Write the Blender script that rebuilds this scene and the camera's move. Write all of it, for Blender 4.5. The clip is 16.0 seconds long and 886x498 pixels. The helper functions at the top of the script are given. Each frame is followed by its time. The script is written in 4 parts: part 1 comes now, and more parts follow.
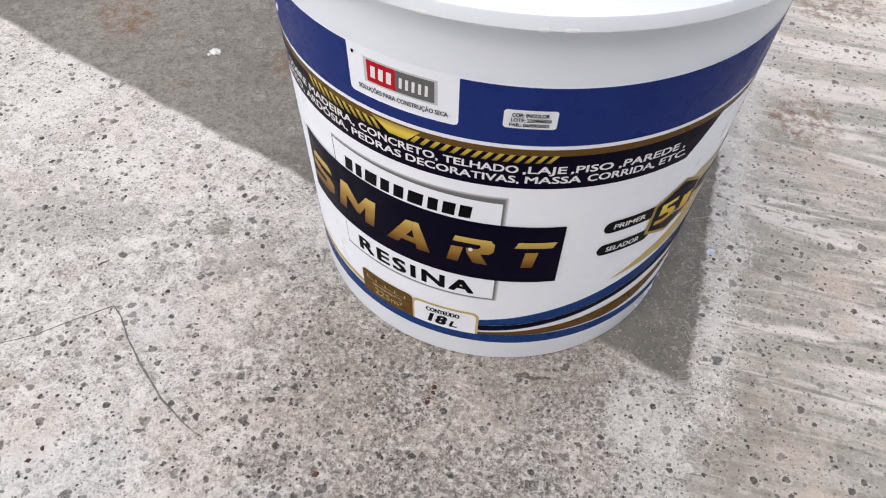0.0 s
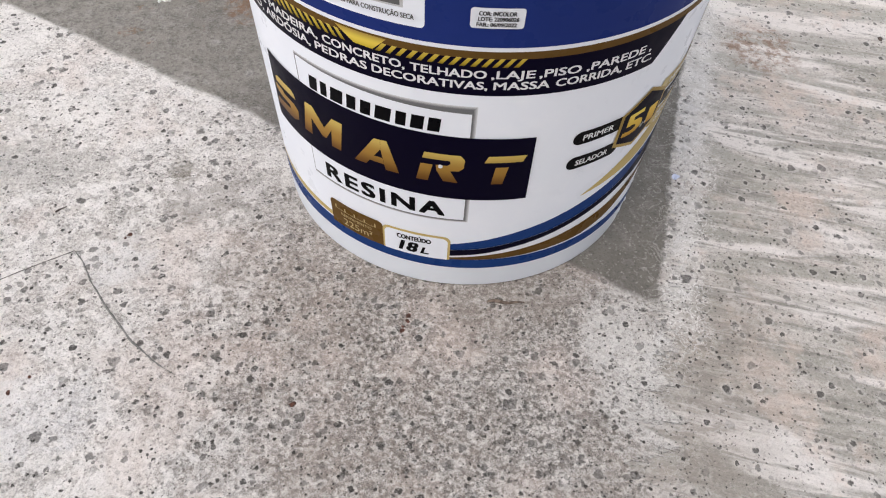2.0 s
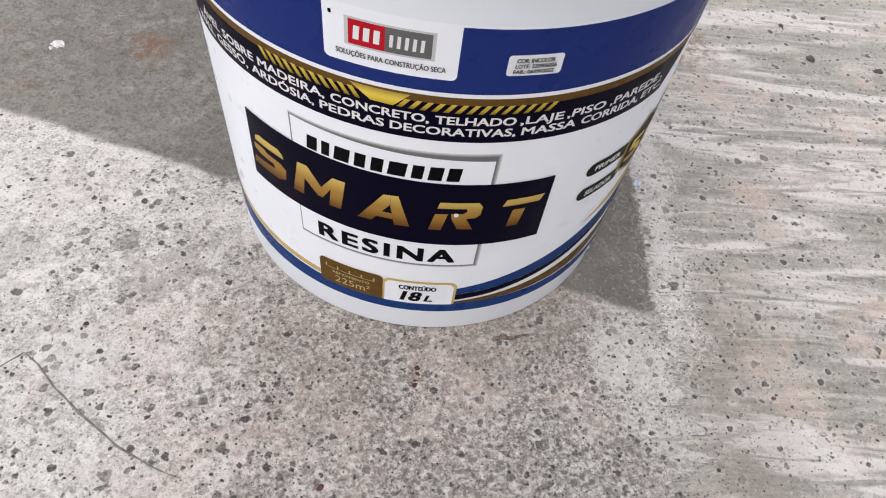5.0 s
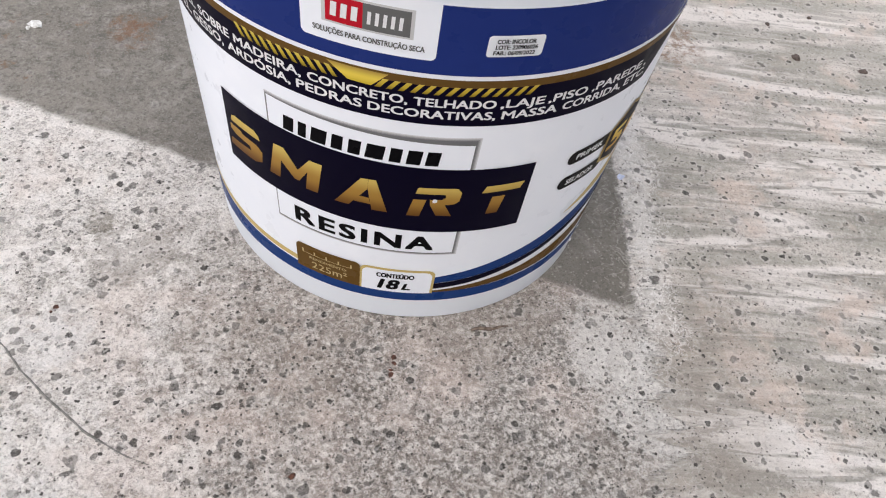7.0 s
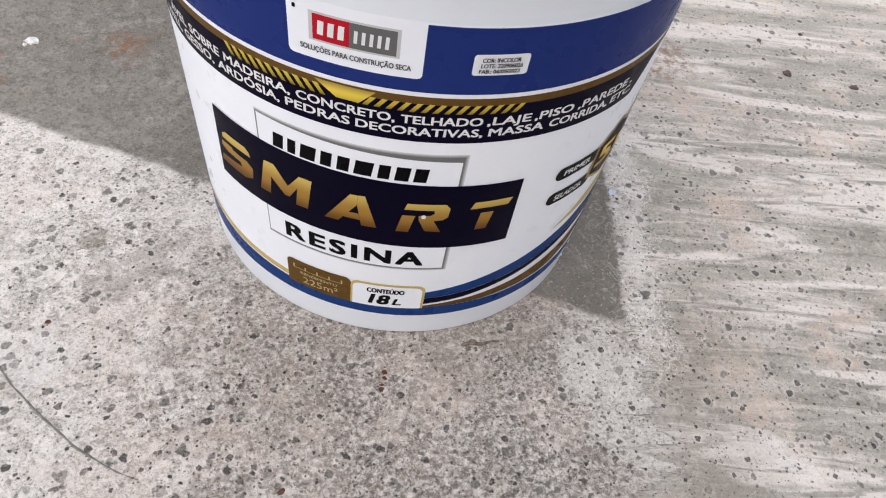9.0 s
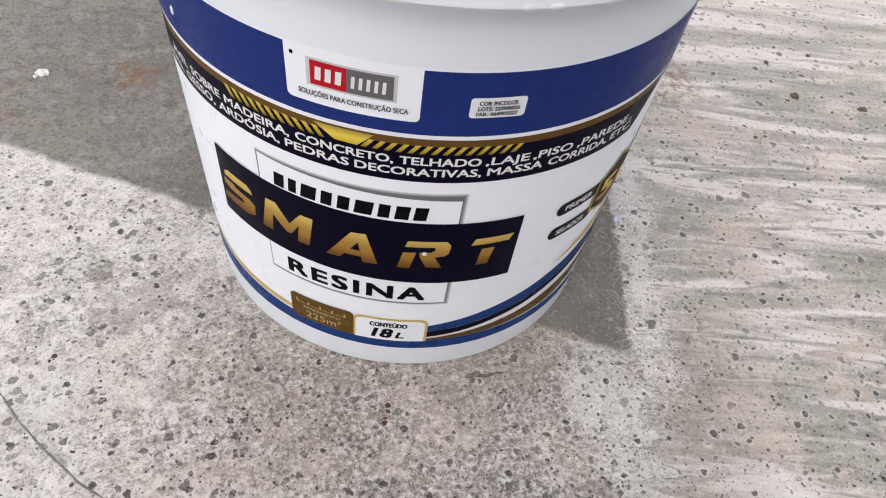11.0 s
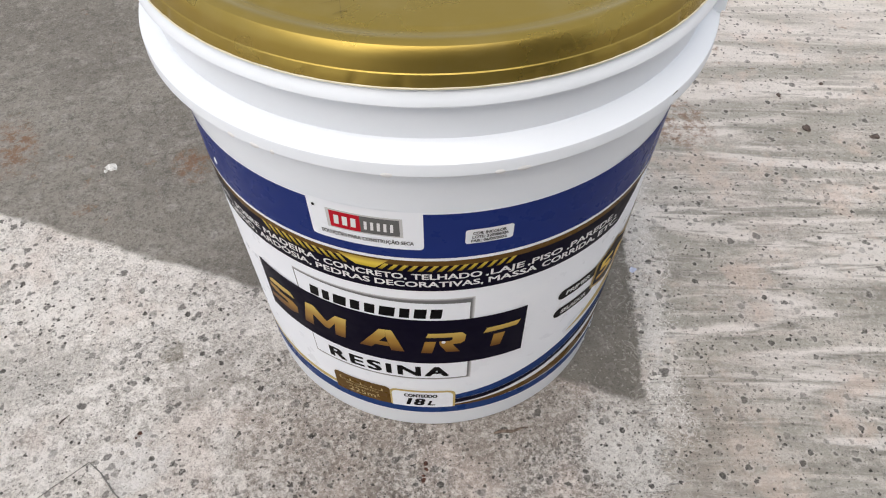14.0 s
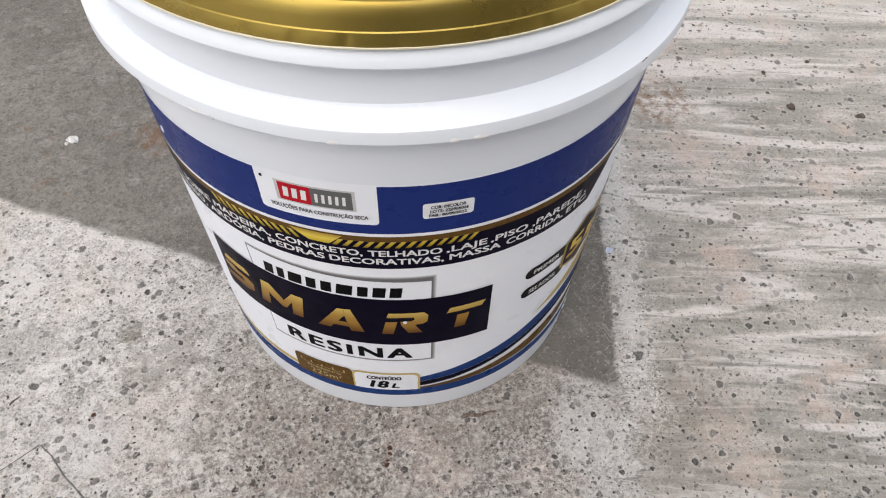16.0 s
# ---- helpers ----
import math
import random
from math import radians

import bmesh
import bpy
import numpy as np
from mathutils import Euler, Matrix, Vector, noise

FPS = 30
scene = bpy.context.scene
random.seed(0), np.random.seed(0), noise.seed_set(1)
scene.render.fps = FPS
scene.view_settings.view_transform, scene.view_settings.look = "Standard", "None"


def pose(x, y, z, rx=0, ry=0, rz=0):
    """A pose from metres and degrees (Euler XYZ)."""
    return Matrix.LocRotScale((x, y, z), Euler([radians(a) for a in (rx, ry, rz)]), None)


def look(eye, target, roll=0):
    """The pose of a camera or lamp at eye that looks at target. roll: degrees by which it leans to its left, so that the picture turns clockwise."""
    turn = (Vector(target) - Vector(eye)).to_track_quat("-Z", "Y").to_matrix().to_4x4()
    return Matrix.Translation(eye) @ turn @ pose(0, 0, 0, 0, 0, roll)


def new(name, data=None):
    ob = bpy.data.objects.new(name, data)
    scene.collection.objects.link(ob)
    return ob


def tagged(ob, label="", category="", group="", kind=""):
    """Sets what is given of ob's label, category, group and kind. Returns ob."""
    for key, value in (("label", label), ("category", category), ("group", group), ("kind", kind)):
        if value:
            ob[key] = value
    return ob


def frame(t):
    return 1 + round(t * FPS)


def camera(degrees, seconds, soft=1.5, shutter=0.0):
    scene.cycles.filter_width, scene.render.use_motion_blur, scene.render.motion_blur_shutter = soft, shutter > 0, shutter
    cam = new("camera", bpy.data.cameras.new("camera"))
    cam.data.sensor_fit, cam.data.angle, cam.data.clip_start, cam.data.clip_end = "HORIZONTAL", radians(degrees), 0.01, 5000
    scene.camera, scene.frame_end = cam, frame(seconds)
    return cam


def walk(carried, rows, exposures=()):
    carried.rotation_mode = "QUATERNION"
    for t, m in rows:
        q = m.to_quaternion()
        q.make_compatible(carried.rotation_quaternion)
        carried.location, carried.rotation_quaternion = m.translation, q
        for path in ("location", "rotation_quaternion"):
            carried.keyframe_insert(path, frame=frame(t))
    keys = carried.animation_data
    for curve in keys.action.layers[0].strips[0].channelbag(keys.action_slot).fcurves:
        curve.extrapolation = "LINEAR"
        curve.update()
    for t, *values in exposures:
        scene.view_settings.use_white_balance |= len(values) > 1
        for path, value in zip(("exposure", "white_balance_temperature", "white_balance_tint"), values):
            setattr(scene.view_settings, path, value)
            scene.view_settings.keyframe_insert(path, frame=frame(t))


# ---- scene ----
cam = camera(60.146, 16.0, soft=1.1)
EXPOSURE = 0.61
PATH = [
    (0, (-0.02572, -0.05998, 0.43877), (0.02706, 0.59641, -0.31379), 2.649),
    (0.5, (-0.03260, -0.06871, 0.43075), (0.02603, 0.58333, -0.32516), 3.112),
    (1, (-0.01246, -0.08270, 0.42168), (0.05299, 0.56163, -0.34027), 3.371),
    (1.2, (0.00761, -0.10109, 0.41409), (0.07856, 0.54090, -0.34938), 3.572),
    (1.5, (0.02286, -0.12489, 0.40264), (0.09568, 0.50748, -0.36859), 3.402),
    (1.7, (0.00217, -0.11644, 0.40359), (0.08648, 0.51387, -0.36809), 3.855),
    (2, (-0.03214, -0.08276, 0.41405), (0.06979, 0.54824, -0.35501), 3.789),
    (2.3, (-0.04583, -0.05144, 0.41574), (0.08077, 0.57440, -0.35386), 3.854),
    (2.5, (-0.05995, -0.03794, 0.40852), (0.09172, 0.58530, -0.35866), 4.645),
    (2.8, (-0.09314, -0.02086, 0.41117), (0.08826, 0.60010, -0.35145), 5.269),
    (3, (-0.10598, -0.01154, 0.40984), (0.09242, 0.60493, -0.35213), 5.541),
    (3.5, (-0.12095, -0.01254, 0.40720), (0.11870, 0.59316, -0.35155), 6.571),
    (4, (-0.11215, -0.01511, 0.42067), (0.14827, 0.58197, -0.33806), 7.321),
    (4.5, (-0.10818, -0.02332, 0.41659), (0.16079, 0.56565, -0.34549), 7.866),
    (7, (-0.10250, -0.02796, 0.40282), (0.18830, 0.54996, -0.35971), 10.775),
    (7.5, (-0.09823, -0.02969, 0.40379), (0.19378, 0.54988, -0.35701), 10.769),
    (8, (-0.09686, -0.02911, 0.40497), (0.19590, 0.55338, -0.35332), 10.733),
    (8.2, (-0.09777, -0.03033, 0.40695), (0.19581, 0.55465, -0.34909), 10.732),
    (10.3, (-0.09394, -0.03059, 0.40499), (0.19572, 0.56775, -0.34206), 10.054),
    (10.5, (-0.09021, -0.02698, 0.40899), (0.19770, 0.57403, -0.33660), 9.856),
    (11, (-0.08927, -0.02309, 0.41592), (0.18995, 0.58439, -0.32772), 8.970),
    (11.5, (-0.09204, -0.02597, 0.43297), (0.17133, 0.58819, -0.31097), 7.385),
    (12, (-0.08738, -0.03405, 0.45709), (0.15638, 0.58492, -0.28954), 5.369),
    (12.2, (-0.07846, -0.02823, 0.46531), (0.15718, 0.59256, -0.28242), 4.512),
    (12.5, (-0.06664, -0.01767, 0.48589), (0.15880, 0.60461, -0.26373), 3.356),
    (12.8, (-0.06449, -0.01634, 0.49590), (0.15040, 0.60668, -0.25620), 2.219),
    (13, (-0.06528, -0.01685, 0.49471), (0.14510, 0.60634, -0.25853), 1.638),
    (13.5, (-0.07040, -0.02224, 0.49161), (0.13178, 0.60041, -0.26432), 0.553),
    (14, (-0.06703, -0.02544, 0.50052), (0.13309, 0.59733, -0.25586), 0.156),
    (14.5, (-0.05908, -0.02285, 0.50494), (0.14208, 0.59851, -0.25232), 0.133),
    (15, (-0.05337, -0.01918, 0.49810), (0.14987, 0.59752, -0.26240), 0.380),
    (15.2, (-0.04817, -0.02191, 0.49225), (0.15604, 0.59120, -0.27089), 0.615),
    (15.5, (-0.03886, -0.02069, 0.49144), (0.16784, 0.58753, -0.27495), 1.023),
    (16, (-0.04809, -0.02007, 0.48307), (0.15828, 0.58196, -0.28828), 1.482),
]
walk(cam, [(t, look(eye, target, roll)) for t, eye, target, roll in PATH], exposures=[(0.0, EXPOSURE, 6500, 10), (11.0, EXPOSURE, 6540, 10), (12.0, EXPOSURE - 0.12, 6580, 10), (14.5, EXPOSURE - 0.16, 6660, 8), (16.0, EXPOSURE - 0.16, 6600, 9)])

# ---- daylight under a bright overcast sky ----
world = bpy.data.worlds.new("overcast_sky")
scene.world = world
world.use_nodes = True
wn = world.node_tree
sky = wn.nodes.new("ShaderNodeTexSky")
sky.sky_type = "NISHITA"
sky.sun_disc = False
sky.sun_elevation, sky.sun_rotation = radians(55), radians(214)
sky.dust_density, sky.air_density = 4.0, 0.6
cloud = wn.nodes.new("ShaderNodeMix")
cloud.data_type = "RGBA"
cloud.inputs[0].default_value = 0.6
cloud.inputs[7].default_value = (4.2, 4.25, 4.35, 1)
wn.links.new(sky.outputs[0], cloud.inputs[6])
wn.links.new(cloud.outputs[2], wn.nodes["Background"].inputs[0])
wn.nodes["Background"].inputs[1].default_value = 0.175
sun_data = bpy.data.lights.new("sun", "SUN")
sun_data.energy, sun_data.angle, sun_data.color = 1.35, radians(70), (1.0, 0.98, 0.95)
sun = new("sun", sun_data)
sun.matrix_world = look((-1.0, -1.2, 2.8), (0, 0.3, 0))


# ---- materials ----
class Mat:
    """A small node builder round one Principled material."""

    def __init__(self, name, rough=0.5, metal=0.0, color=(0.8, 0.8, 0.8), coat=0.0):
        self.m = bpy.data.materials.new(name)
        self.m.use_nodes = True
        self.t = self.m.node_tree
        self.b = self.t.nodes["Principled BSDF"]
        self.b.inputs["Base Color"].default_value = (*color, 1)
        self.b.inputs["Roughness"].default_value = rough
        self.b.inputs["Metallic"].default_value = metal
        self.b.inputs["Coat Weight"].default_value = coat
        self.b.inputs["Coat Roughness"].default_value = 0.15
        self.co = self.t.nodes.new("ShaderNodeTexCoord").outputs["Object"]

    def link(self, a, b):
        if hasattr(a, "is_output"):
            self.t.links.new(a, b)
        elif isinstance(a, tuple) and len(a) == 3 and b.type == "RGBA":
            b.default_value = (*a, 1)
        else:
            b.default_value = a

    def math(self, op, a, b=0.0, c=0.0, clamp=False):
        n = self.t.nodes.new("ShaderNodeMath")
        n.operation, n.use_clamp = op, clamp
        for v, s in zip((a, b, c), n.inputs):
            self.link(v, s)
        return n.outputs[0]

    def noise(self, scale, detail=4.0, co=None, rough=0.55, distort=0.0):
        n = self.t.nodes.new("ShaderNodeTexNoise")
        self.link(co or self.co, n.inputs["Vector"])
        n.inputs["Scale"].default_value, n.inputs["Detail"].default_value = scale, detail
        n.inputs["Roughness"].default_value, n.inputs["Distortion"].default_value = rough, distort
        return n.outputs[0]

    def voronoi(self, scale, co=None, feature="F1", rand=1.0):
        n = self.t.nodes.new("ShaderNodeTexVoronoi")
        n.feature = feature
        self.link(co or self.co, n.inputs["Vector"])
        n.inputs["Scale"].default_value, n.inputs["Randomness"].default_value = scale, rand
        return n

    def mapped(self, loc=(0, 0, 0), rot=0.0, scale=(1, 1, 1), co=None):
        n = self.t.nodes.new("ShaderNodeMapping")
        self.link(co or self.co, n.inputs[0])
        n.inputs["Location"].default_value, n.inputs["Scale"].default_value = loc, scale
        n.inputs["Rotation"].default_value = (0, 0, radians(rot))
        return n.outputs[0]

    def step(self, v, lo, hi, a=0.0, b=1.0):
        n = self.t.nodes.new("ShaderNodeMapRange")
        n.interpolation_type = "SMOOTHSTEP"
        for i, x in enumerate((v, lo, hi, a, b)):
            self.link(x, n.inputs[i])
        return n.outputs[0]

    def mix(self, f, a, b, mode="MIX"):
        n = self.t.nodes.new("ShaderNodeMix")
        n.data_type, n.blend_type = "RGBA", mode
        self.link(f, n.inputs[0])
        self.link(a, n.inputs[6])
        self.link(b, n.inputs[7])
        return n.outputs[2]

    def bump(self, h, dist, strength=1.0):
        n = self.t.nodes.new("ShaderNodeBump")
        n.inputs["Strength"].default_value, n.inputs["Distance"].default_value = strength, dist
        self.link(h, n.inputs["Height"])
        self.link(n.outputs[0], self.b.inputs["Normal"])

    def put(self, socket, v):
        self.link(v, self.b.inputs[socket])
        return self


def concrete():
    """Two concrete slabs that meet at a joint, with a darker wedge on the speckled one."""
    k = Mat("concrete", 0.85)
    sep = k.t.nodes.new("ShaderNodeSeparateXYZ")
    k.link(k.co, sep.inputs[0])
    x, y = sep.outputs[0], sep.outputs[1]

    def oval(cx, cy, rx, ry):
        return k.math("ADD", k.math("POWER", k.math("DIVIDE", k.math("SUBTRACT", x, cx), rx), 2.0), k.math("POWER", k.math("DIVIDE", k.math("SUBTRACT", y, cy), ry), 2.0))

    def ragged(d, amount):
        return k.math("ADD", d, k.math("MULTIPLY_ADD", frayed, amount, -0.5 * amount))

    mid, fine, broad, ripple = k.noise(30, 5), k.noise(190, 6, rough=0.75), k.noise(5.5, 5), k.noise(38, 8, rough=0.75)
    frayed = k.math("MULTIPLY_ADD", k.noise(130, 6, k.mapped((3, 3, 0)), 0.8), 0.8, k.math("MULTIPLY_ADD", ripple, 1.2, -0.5))
    grain, dust = k.noise(480, 4, rough=0.7), k.noise(80, 8, rough=0.8)
    wob = k.math("MULTIPLY_ADD", k.noise(45, 6, rough=0.7), 0.016, -0.008)
    wob2 = k.math("MULTIPLY_ADD", k.noise(11, 4), 0.044, -0.022)
    def cells(scale, off, bend=0.9):
        """Grains of sand and stone: one random value to each ragged cell."""
        co = k.mapped((off, off * 0.6, 0), 0, (1, 1, 0))
        n = k.t.nodes.new("ShaderNodeTexNoise")
        n.inputs["Scale"].default_value, n.inputs["Detail"].default_value = scale * 1.6, 3.0
        k.link(co, n.inputs["Vector"])
        jig = k.t.nodes.new("ShaderNodeVectorMath")
        jig.operation = "MULTIPLY_ADD"
        k.link(n.outputs["Color"], jig.inputs[0])
        jig.inputs[1].default_value = (bend / scale, bend / scale, 0)
        k.link(co, jig.inputs[2])
        pick = k.t.nodes.new("ShaderNodeSeparateColor")
        k.link(k.voronoi(scale, jig.outputs[0]).outputs["Color"], pick.inputs[0])
        return pick.outputs[0]

    sand, stone = cells(950, 4.0, 1.5), cells(430, 7.0, 1.7)
    # signed distance past the joint, to the right of it
    joint = k.math("SUBTRACT", k.math("MULTIPLY", k.math("SUBTRACT", x, JOINT[0]), ALONG[1]), k.math("MULTIPLY", k.math("SUBTRACT", y, JOINT[1]), ALONG[0]))
    joint = k.math("ADD", joint, wob)
    right = k.step(joint, -0.002, 0.016)
    # signed distance behind the darker wedge's front line
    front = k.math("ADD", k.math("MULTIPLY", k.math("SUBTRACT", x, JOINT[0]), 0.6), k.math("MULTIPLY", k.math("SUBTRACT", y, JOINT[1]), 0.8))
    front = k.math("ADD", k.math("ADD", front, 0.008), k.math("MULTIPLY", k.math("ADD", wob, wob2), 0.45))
    wedge = k.math("MULTIPLY", k.step(front, -0.003, 0.004), k.step(joint, 0.001, -0.003))
    wedge = k.math("MULTIPLY", wedge, k.step(ragged(oval(-0.2, 0.9, 1.3, 1.2), 0.5), 1.1, 0.9))
    # speckled slab: chalky skin over grey mottled paste
    soft = k.noise(17, 4, k.mapped((4.4, 1.2, 0)), 0.6, 0.4)
    pale = k.mix(k.step(broad, 0.38, 0.60), (0.66, 0.632, 0.605), (0.82, 0.79, 0.765))
    pale = k.mix(k.step(soft, 0.52, 0.64, 0, 0.7), pale, (0.73, 0.715, 0.70))
    pale = k.mix(k.step(soft, 0.46, 0.36, 0, 0.6), pale, (0.45, 0.435, 0.41))
    pale = k.mix(k.step(dust, 0.52, 0.58, 0, 0.5), pale, (0.40, 0.375, 0.355))
    pale = k.mix(k.step(fine, 0.53, 0.58, 0, 0.5), pale, (0.30, 0.28, 0.265))
    pale = k.mix(k.step(grain, 0.56, 0.61, 0, 0.55), pale, (0.21, 0.20, 0.19))
    pale = k.mix(k.step(grain, 0.44, 0.38, 0, 0.5), pale, (0.80, 0.785, 0.77))
    pale = k.mix(k.math("MULTIPLY", k.step(sand, 0.78, 0.86), k.step(mid, 0.40, 0.60, 0.1, 0.75)), pale, (0.27, 0.255, 0.24))
    pale = k.mix(k.math("MULTIPLY", k.step(stone, 0.84, 0.90), k.step(mid, 0.42, 0.60, 0.05, 0.6)), pale, (0.34, 0.32, 0.305))
    pale = k.mix(k.step(sand, 0.22, 0.12, 0, 0.5), pale, (0.80, 0.785, 0.765))
    # a grey-brown worn stretch with denser grain
    worn_d = ragged(oval(0.045, 0.185, 0.19, 0.15), 3.0)
    worn = k.step(worn_d, 1.6, 0.2)
    gritty = k.math("MULTIPLY", worn, k.step(k.noise(24, 5, k.mapped((9, 5, 0)), 0.65), 0.38, 0.62, 0.55, 1.0))
    pebbly = k.noise(200, 6, k.mapped((6, 1, 0)), 0.8)
    speck = k.noise(420, 4, k.mapped((1, 6, 0)), 0.75)
    pale = k.mix(k.math("MULTIPLY", worn, k.step(dust, 0.44, 0.54, 0.4, 0.85)), pale, (0.34, 0.308, 0.282))
    pale = k.mix(k.math("MULTIPLY", worn, k.step(pebbly, 0.49, 0.55, 0.0, 0.6)), pale, (0.20, 0.187, 0.172))
    pale = k.mix(k.math("MULTIPLY", worn, k.step(pebbly, 0.47, 0.42, 0.0, 0.6)), pale, (0.74, 0.71, 0.68))
    pale = k.mix(k.math("MULTIPLY", worn, k.step(speck, 0.53, 0.57, 0.0, 0.85)), pale, (0.12, 0.113, 0.105))
    pale = k.mix(k.math("MULTIPLY", gritty, k.step(stone, 0.60, 0.74, 0.0, 0.5)), pale, (0.25, 0.235, 0.22))
    pale = k.mix(k.math("MULTIPLY", gritty, k.step(stone, 0.32, 0.16, 0.0, 0.4)), pale, (0.74, 0.715, 0.69))
    pale = k.mix(k.math("MULTIPLY", gritty, k.step(sand, 0.70, 0.80, 0.0, 0.65)), pale, (0.12, 0.113, 0.105))
    pale = k.mix(k.math("MULTIPLY", gritty, k.step(sand, 0.28, 0.14, 0.0, 0.45)), pale, (0.78, 0.755, 0.73))
    cloudy = k.noise(52, 6, k.mapped((2.5, 7.5, 0)), 0.68, 0.5)
    pale = k.mix(k.math("MULTIPLY", worn, k.step(cloudy, 0.53, 0.65, 0.0, 0.5)), pale, (0.64, 0.60, 0.57))
    pale = k.mix(k.math("MULTIPLY", worn, k.step(cloudy, 0.47, 0.36, 0.0, 0.55)), pale, (0.26, 0.235, 0.215))
    crust = k.math("MULTIPLY", k.step(k.noise(70, 8, k.mapped((5.5, 3.1, 0)), 0.72, 0.8), 0.48, 0.56), k.step(x, -0.02, -0.16, 0.0, 0.7))
    pale = k.mix(crust, pale, (0.89, 0.87, 0.855))
    brown = k.step(ragged(oval(-0.05, 0.17, 0.10, 0.17), 3.6), 1.1, 0.0, 0.0, 0.3)
    pale = k.mix(brown, pale, (0.30, 0.235, 0.20))
    # crisp clots of dark paste and pale skin, closer together on the worn stretch
    clot, scab = k.noise(135, 5, k.mapped((11, 2, 0)), 0.62, 0.6), k.noise(260, 4, k.mapped((4, 12, 0)), 0.6, 0.5)
    crisp = k.step(worn, 0.0, 0.7, 0.18, 0.9)
    pale = k.mix(k.math("MULTIPLY", crisp, k.step(clot, 0.545, 0.585, 0.0, 0.45)), pale, (0.25, 0.235, 0.22))
    pale = k.mix(k.math("MULTIPLY", crisp, k.step(clot, 0.455, 0.415, 0.0, 0.38)), pale, (0.80, 0.775, 0.75))
    pale = k.mix(k.math("MULTIPLY", crisp, k.step(scab, 0.56, 0.60, 0.0, 0.7)), pale, (0.13, 0.122, 0.112))
    pale = k.mix(k.math("MULTIPLY", crisp, k.step(scab, 0.44, 0.40, 0.0, 0.55)), pale, (0.84, 0.82, 0.80))
    tan = k.step(k.noise(11, 6, k.mapped((3.3, 2.9, 0)), 0.68, 0.5), 0.44, 0.60, 0.06, 0.5)
    pale = k.mix(k.math("MULTIPLY", worn, tan), pale, (0.34, 0.295, 0.26))
    flush = k.step(k.noise(13, 4, k.mapped((8.2, 6.4, 0)), 0.6), 0.50, 0.66, 0.0, 0.35)
    pale = k.mix(flush, pale, (0.70, 0.595, 0.545))
    # single stains and smooth skins with shapes of their own
    for cx, cy, rx, ry, amount, tone, keep in ((-0.166, 0.349, 0.010, 0.014, 2.6, (0.13, 0.11, 0.065), 0.6), (-0.145, 0.318, 0.034, 0.030, 5.5, (0.20, 0.175, 0.15), 0.45), (-0.300, 0.360, 0.085, 0.030, 3.4, (0.49, 0.475, 0.45), 0.7),
                                               (-0.245, 0.420, 0.034, 0.020, 3.0, (0.80, 0.78, 0.76), 0.7), (-0.345, 0.520, 0.050, 0.060, 3.0, (0.82, 0.80, 0.78), 0.75), (-0.200, 0.262, 0.026, 0.022, 3.4, (0.74, 0.73, 0.73), 0.6),
                                               (-0.230, 0.150, 0.040, 0.030, 3.4, (0.70, 0.70, 0.72), 0.4), (-0.290, 0.215, 0.016, 0.008, 3.0, (0.40, 0.33, 0.28), 0.6), (0.135, 0.150, 0.034, 0.075, 3.4, (0.72, 0.71, 0.695), 0.7)):
        spot = k.math("MULTIPLY", k.step(ragged(oval(cx, cy, rx, ry), amount), 1.1, 0.5), k.step(fine, 0.60, 0.50, 0.35, 1.0))
        pale = k.mix(k.math("MULTIPLY", spot, keep), pale, tone)
    # brushed slab, soft streaks across the joint
    turned = k.mapped((0, 0, 0), 20)
    across = k.mapped((0, 0, 0), 0, (6, 29, 1), turned)
    streak = k.noise(1.0, 6, across, 0.52, 0.25)
    streak2 = k.noise(1.5, 4, k.mapped((3, 1, 0), 0, (1.4, 1, 1), across), 0.55, 0.3)
    hair = k.noise(1.0, 5, k.mapped((1, 5, 0), 0, (26, 150, 1), turned), 0.7, 0.4)
    fingers = k.math("ADD", joint, k.math("MULTIPLY_ADD", k.noise(1.0, 5, k.mapped((6, 2, 0), 0, (14, 62, 1), turned), 0.65), 0.11, -0.055))
    right = k.step(fingers, 0.002, 0.014)
    blot = k.noise(6.5, 7, k.mapped((7, 2, 0)), 0.55, 0.6)
    brushed = k.mix(k.step(streak, 0.40, 0.58), (0.42, 0.405, 0.37), (0.66, 0.625, 0.585))
    brushed = k.mix(k.step(blot, 0.48, 0.62, 0, 0.6), brushed, (0.42, 0.40, 0.365))
    brushed = k.mix(k.step(blot, 0.44, 0.34, 0, 0.6), brushed, (0.62, 0.565, 0.53))
    brushed = k.mix(k.step(streak2, 0.50, 0.64, 0, 0.55), brushed, (0.84, 0.80, 0.775))
    brushed = k.mix(k.step(k.noise(1.1, 4, k.mapped((3, 8, 0), 0, (1, 1.6, 1), across), 0.55), 0.57, 0.68, 0, 0.5), brushed, (0.29, 0.275, 0.25))
    brushed = k.mix(k.step(hair, 0.55, 0.65, 0, 0.28), brushed, (0.34, 0.32, 0.295))
    brushed = k.mix(k.step(hair, 0.44, 0.34, 0, 0.3), brushed, (0.74, 0.71, 0.68))
    brushed = k.mix(k.step(fine, 0.54, 0.60, 0, 0.4), brushed, (0.30, 0.285, 0.265))
    brushed = k.mix(k.step(speck, 0.57, 0.62, 0, 0.5), brushed, (0.20, 0.19, 0.175))
    brushed = k.mix(k.step(dust, 0.54, 0.63, 0, 0.36), brushed, (0.28, 0.265, 0.24))
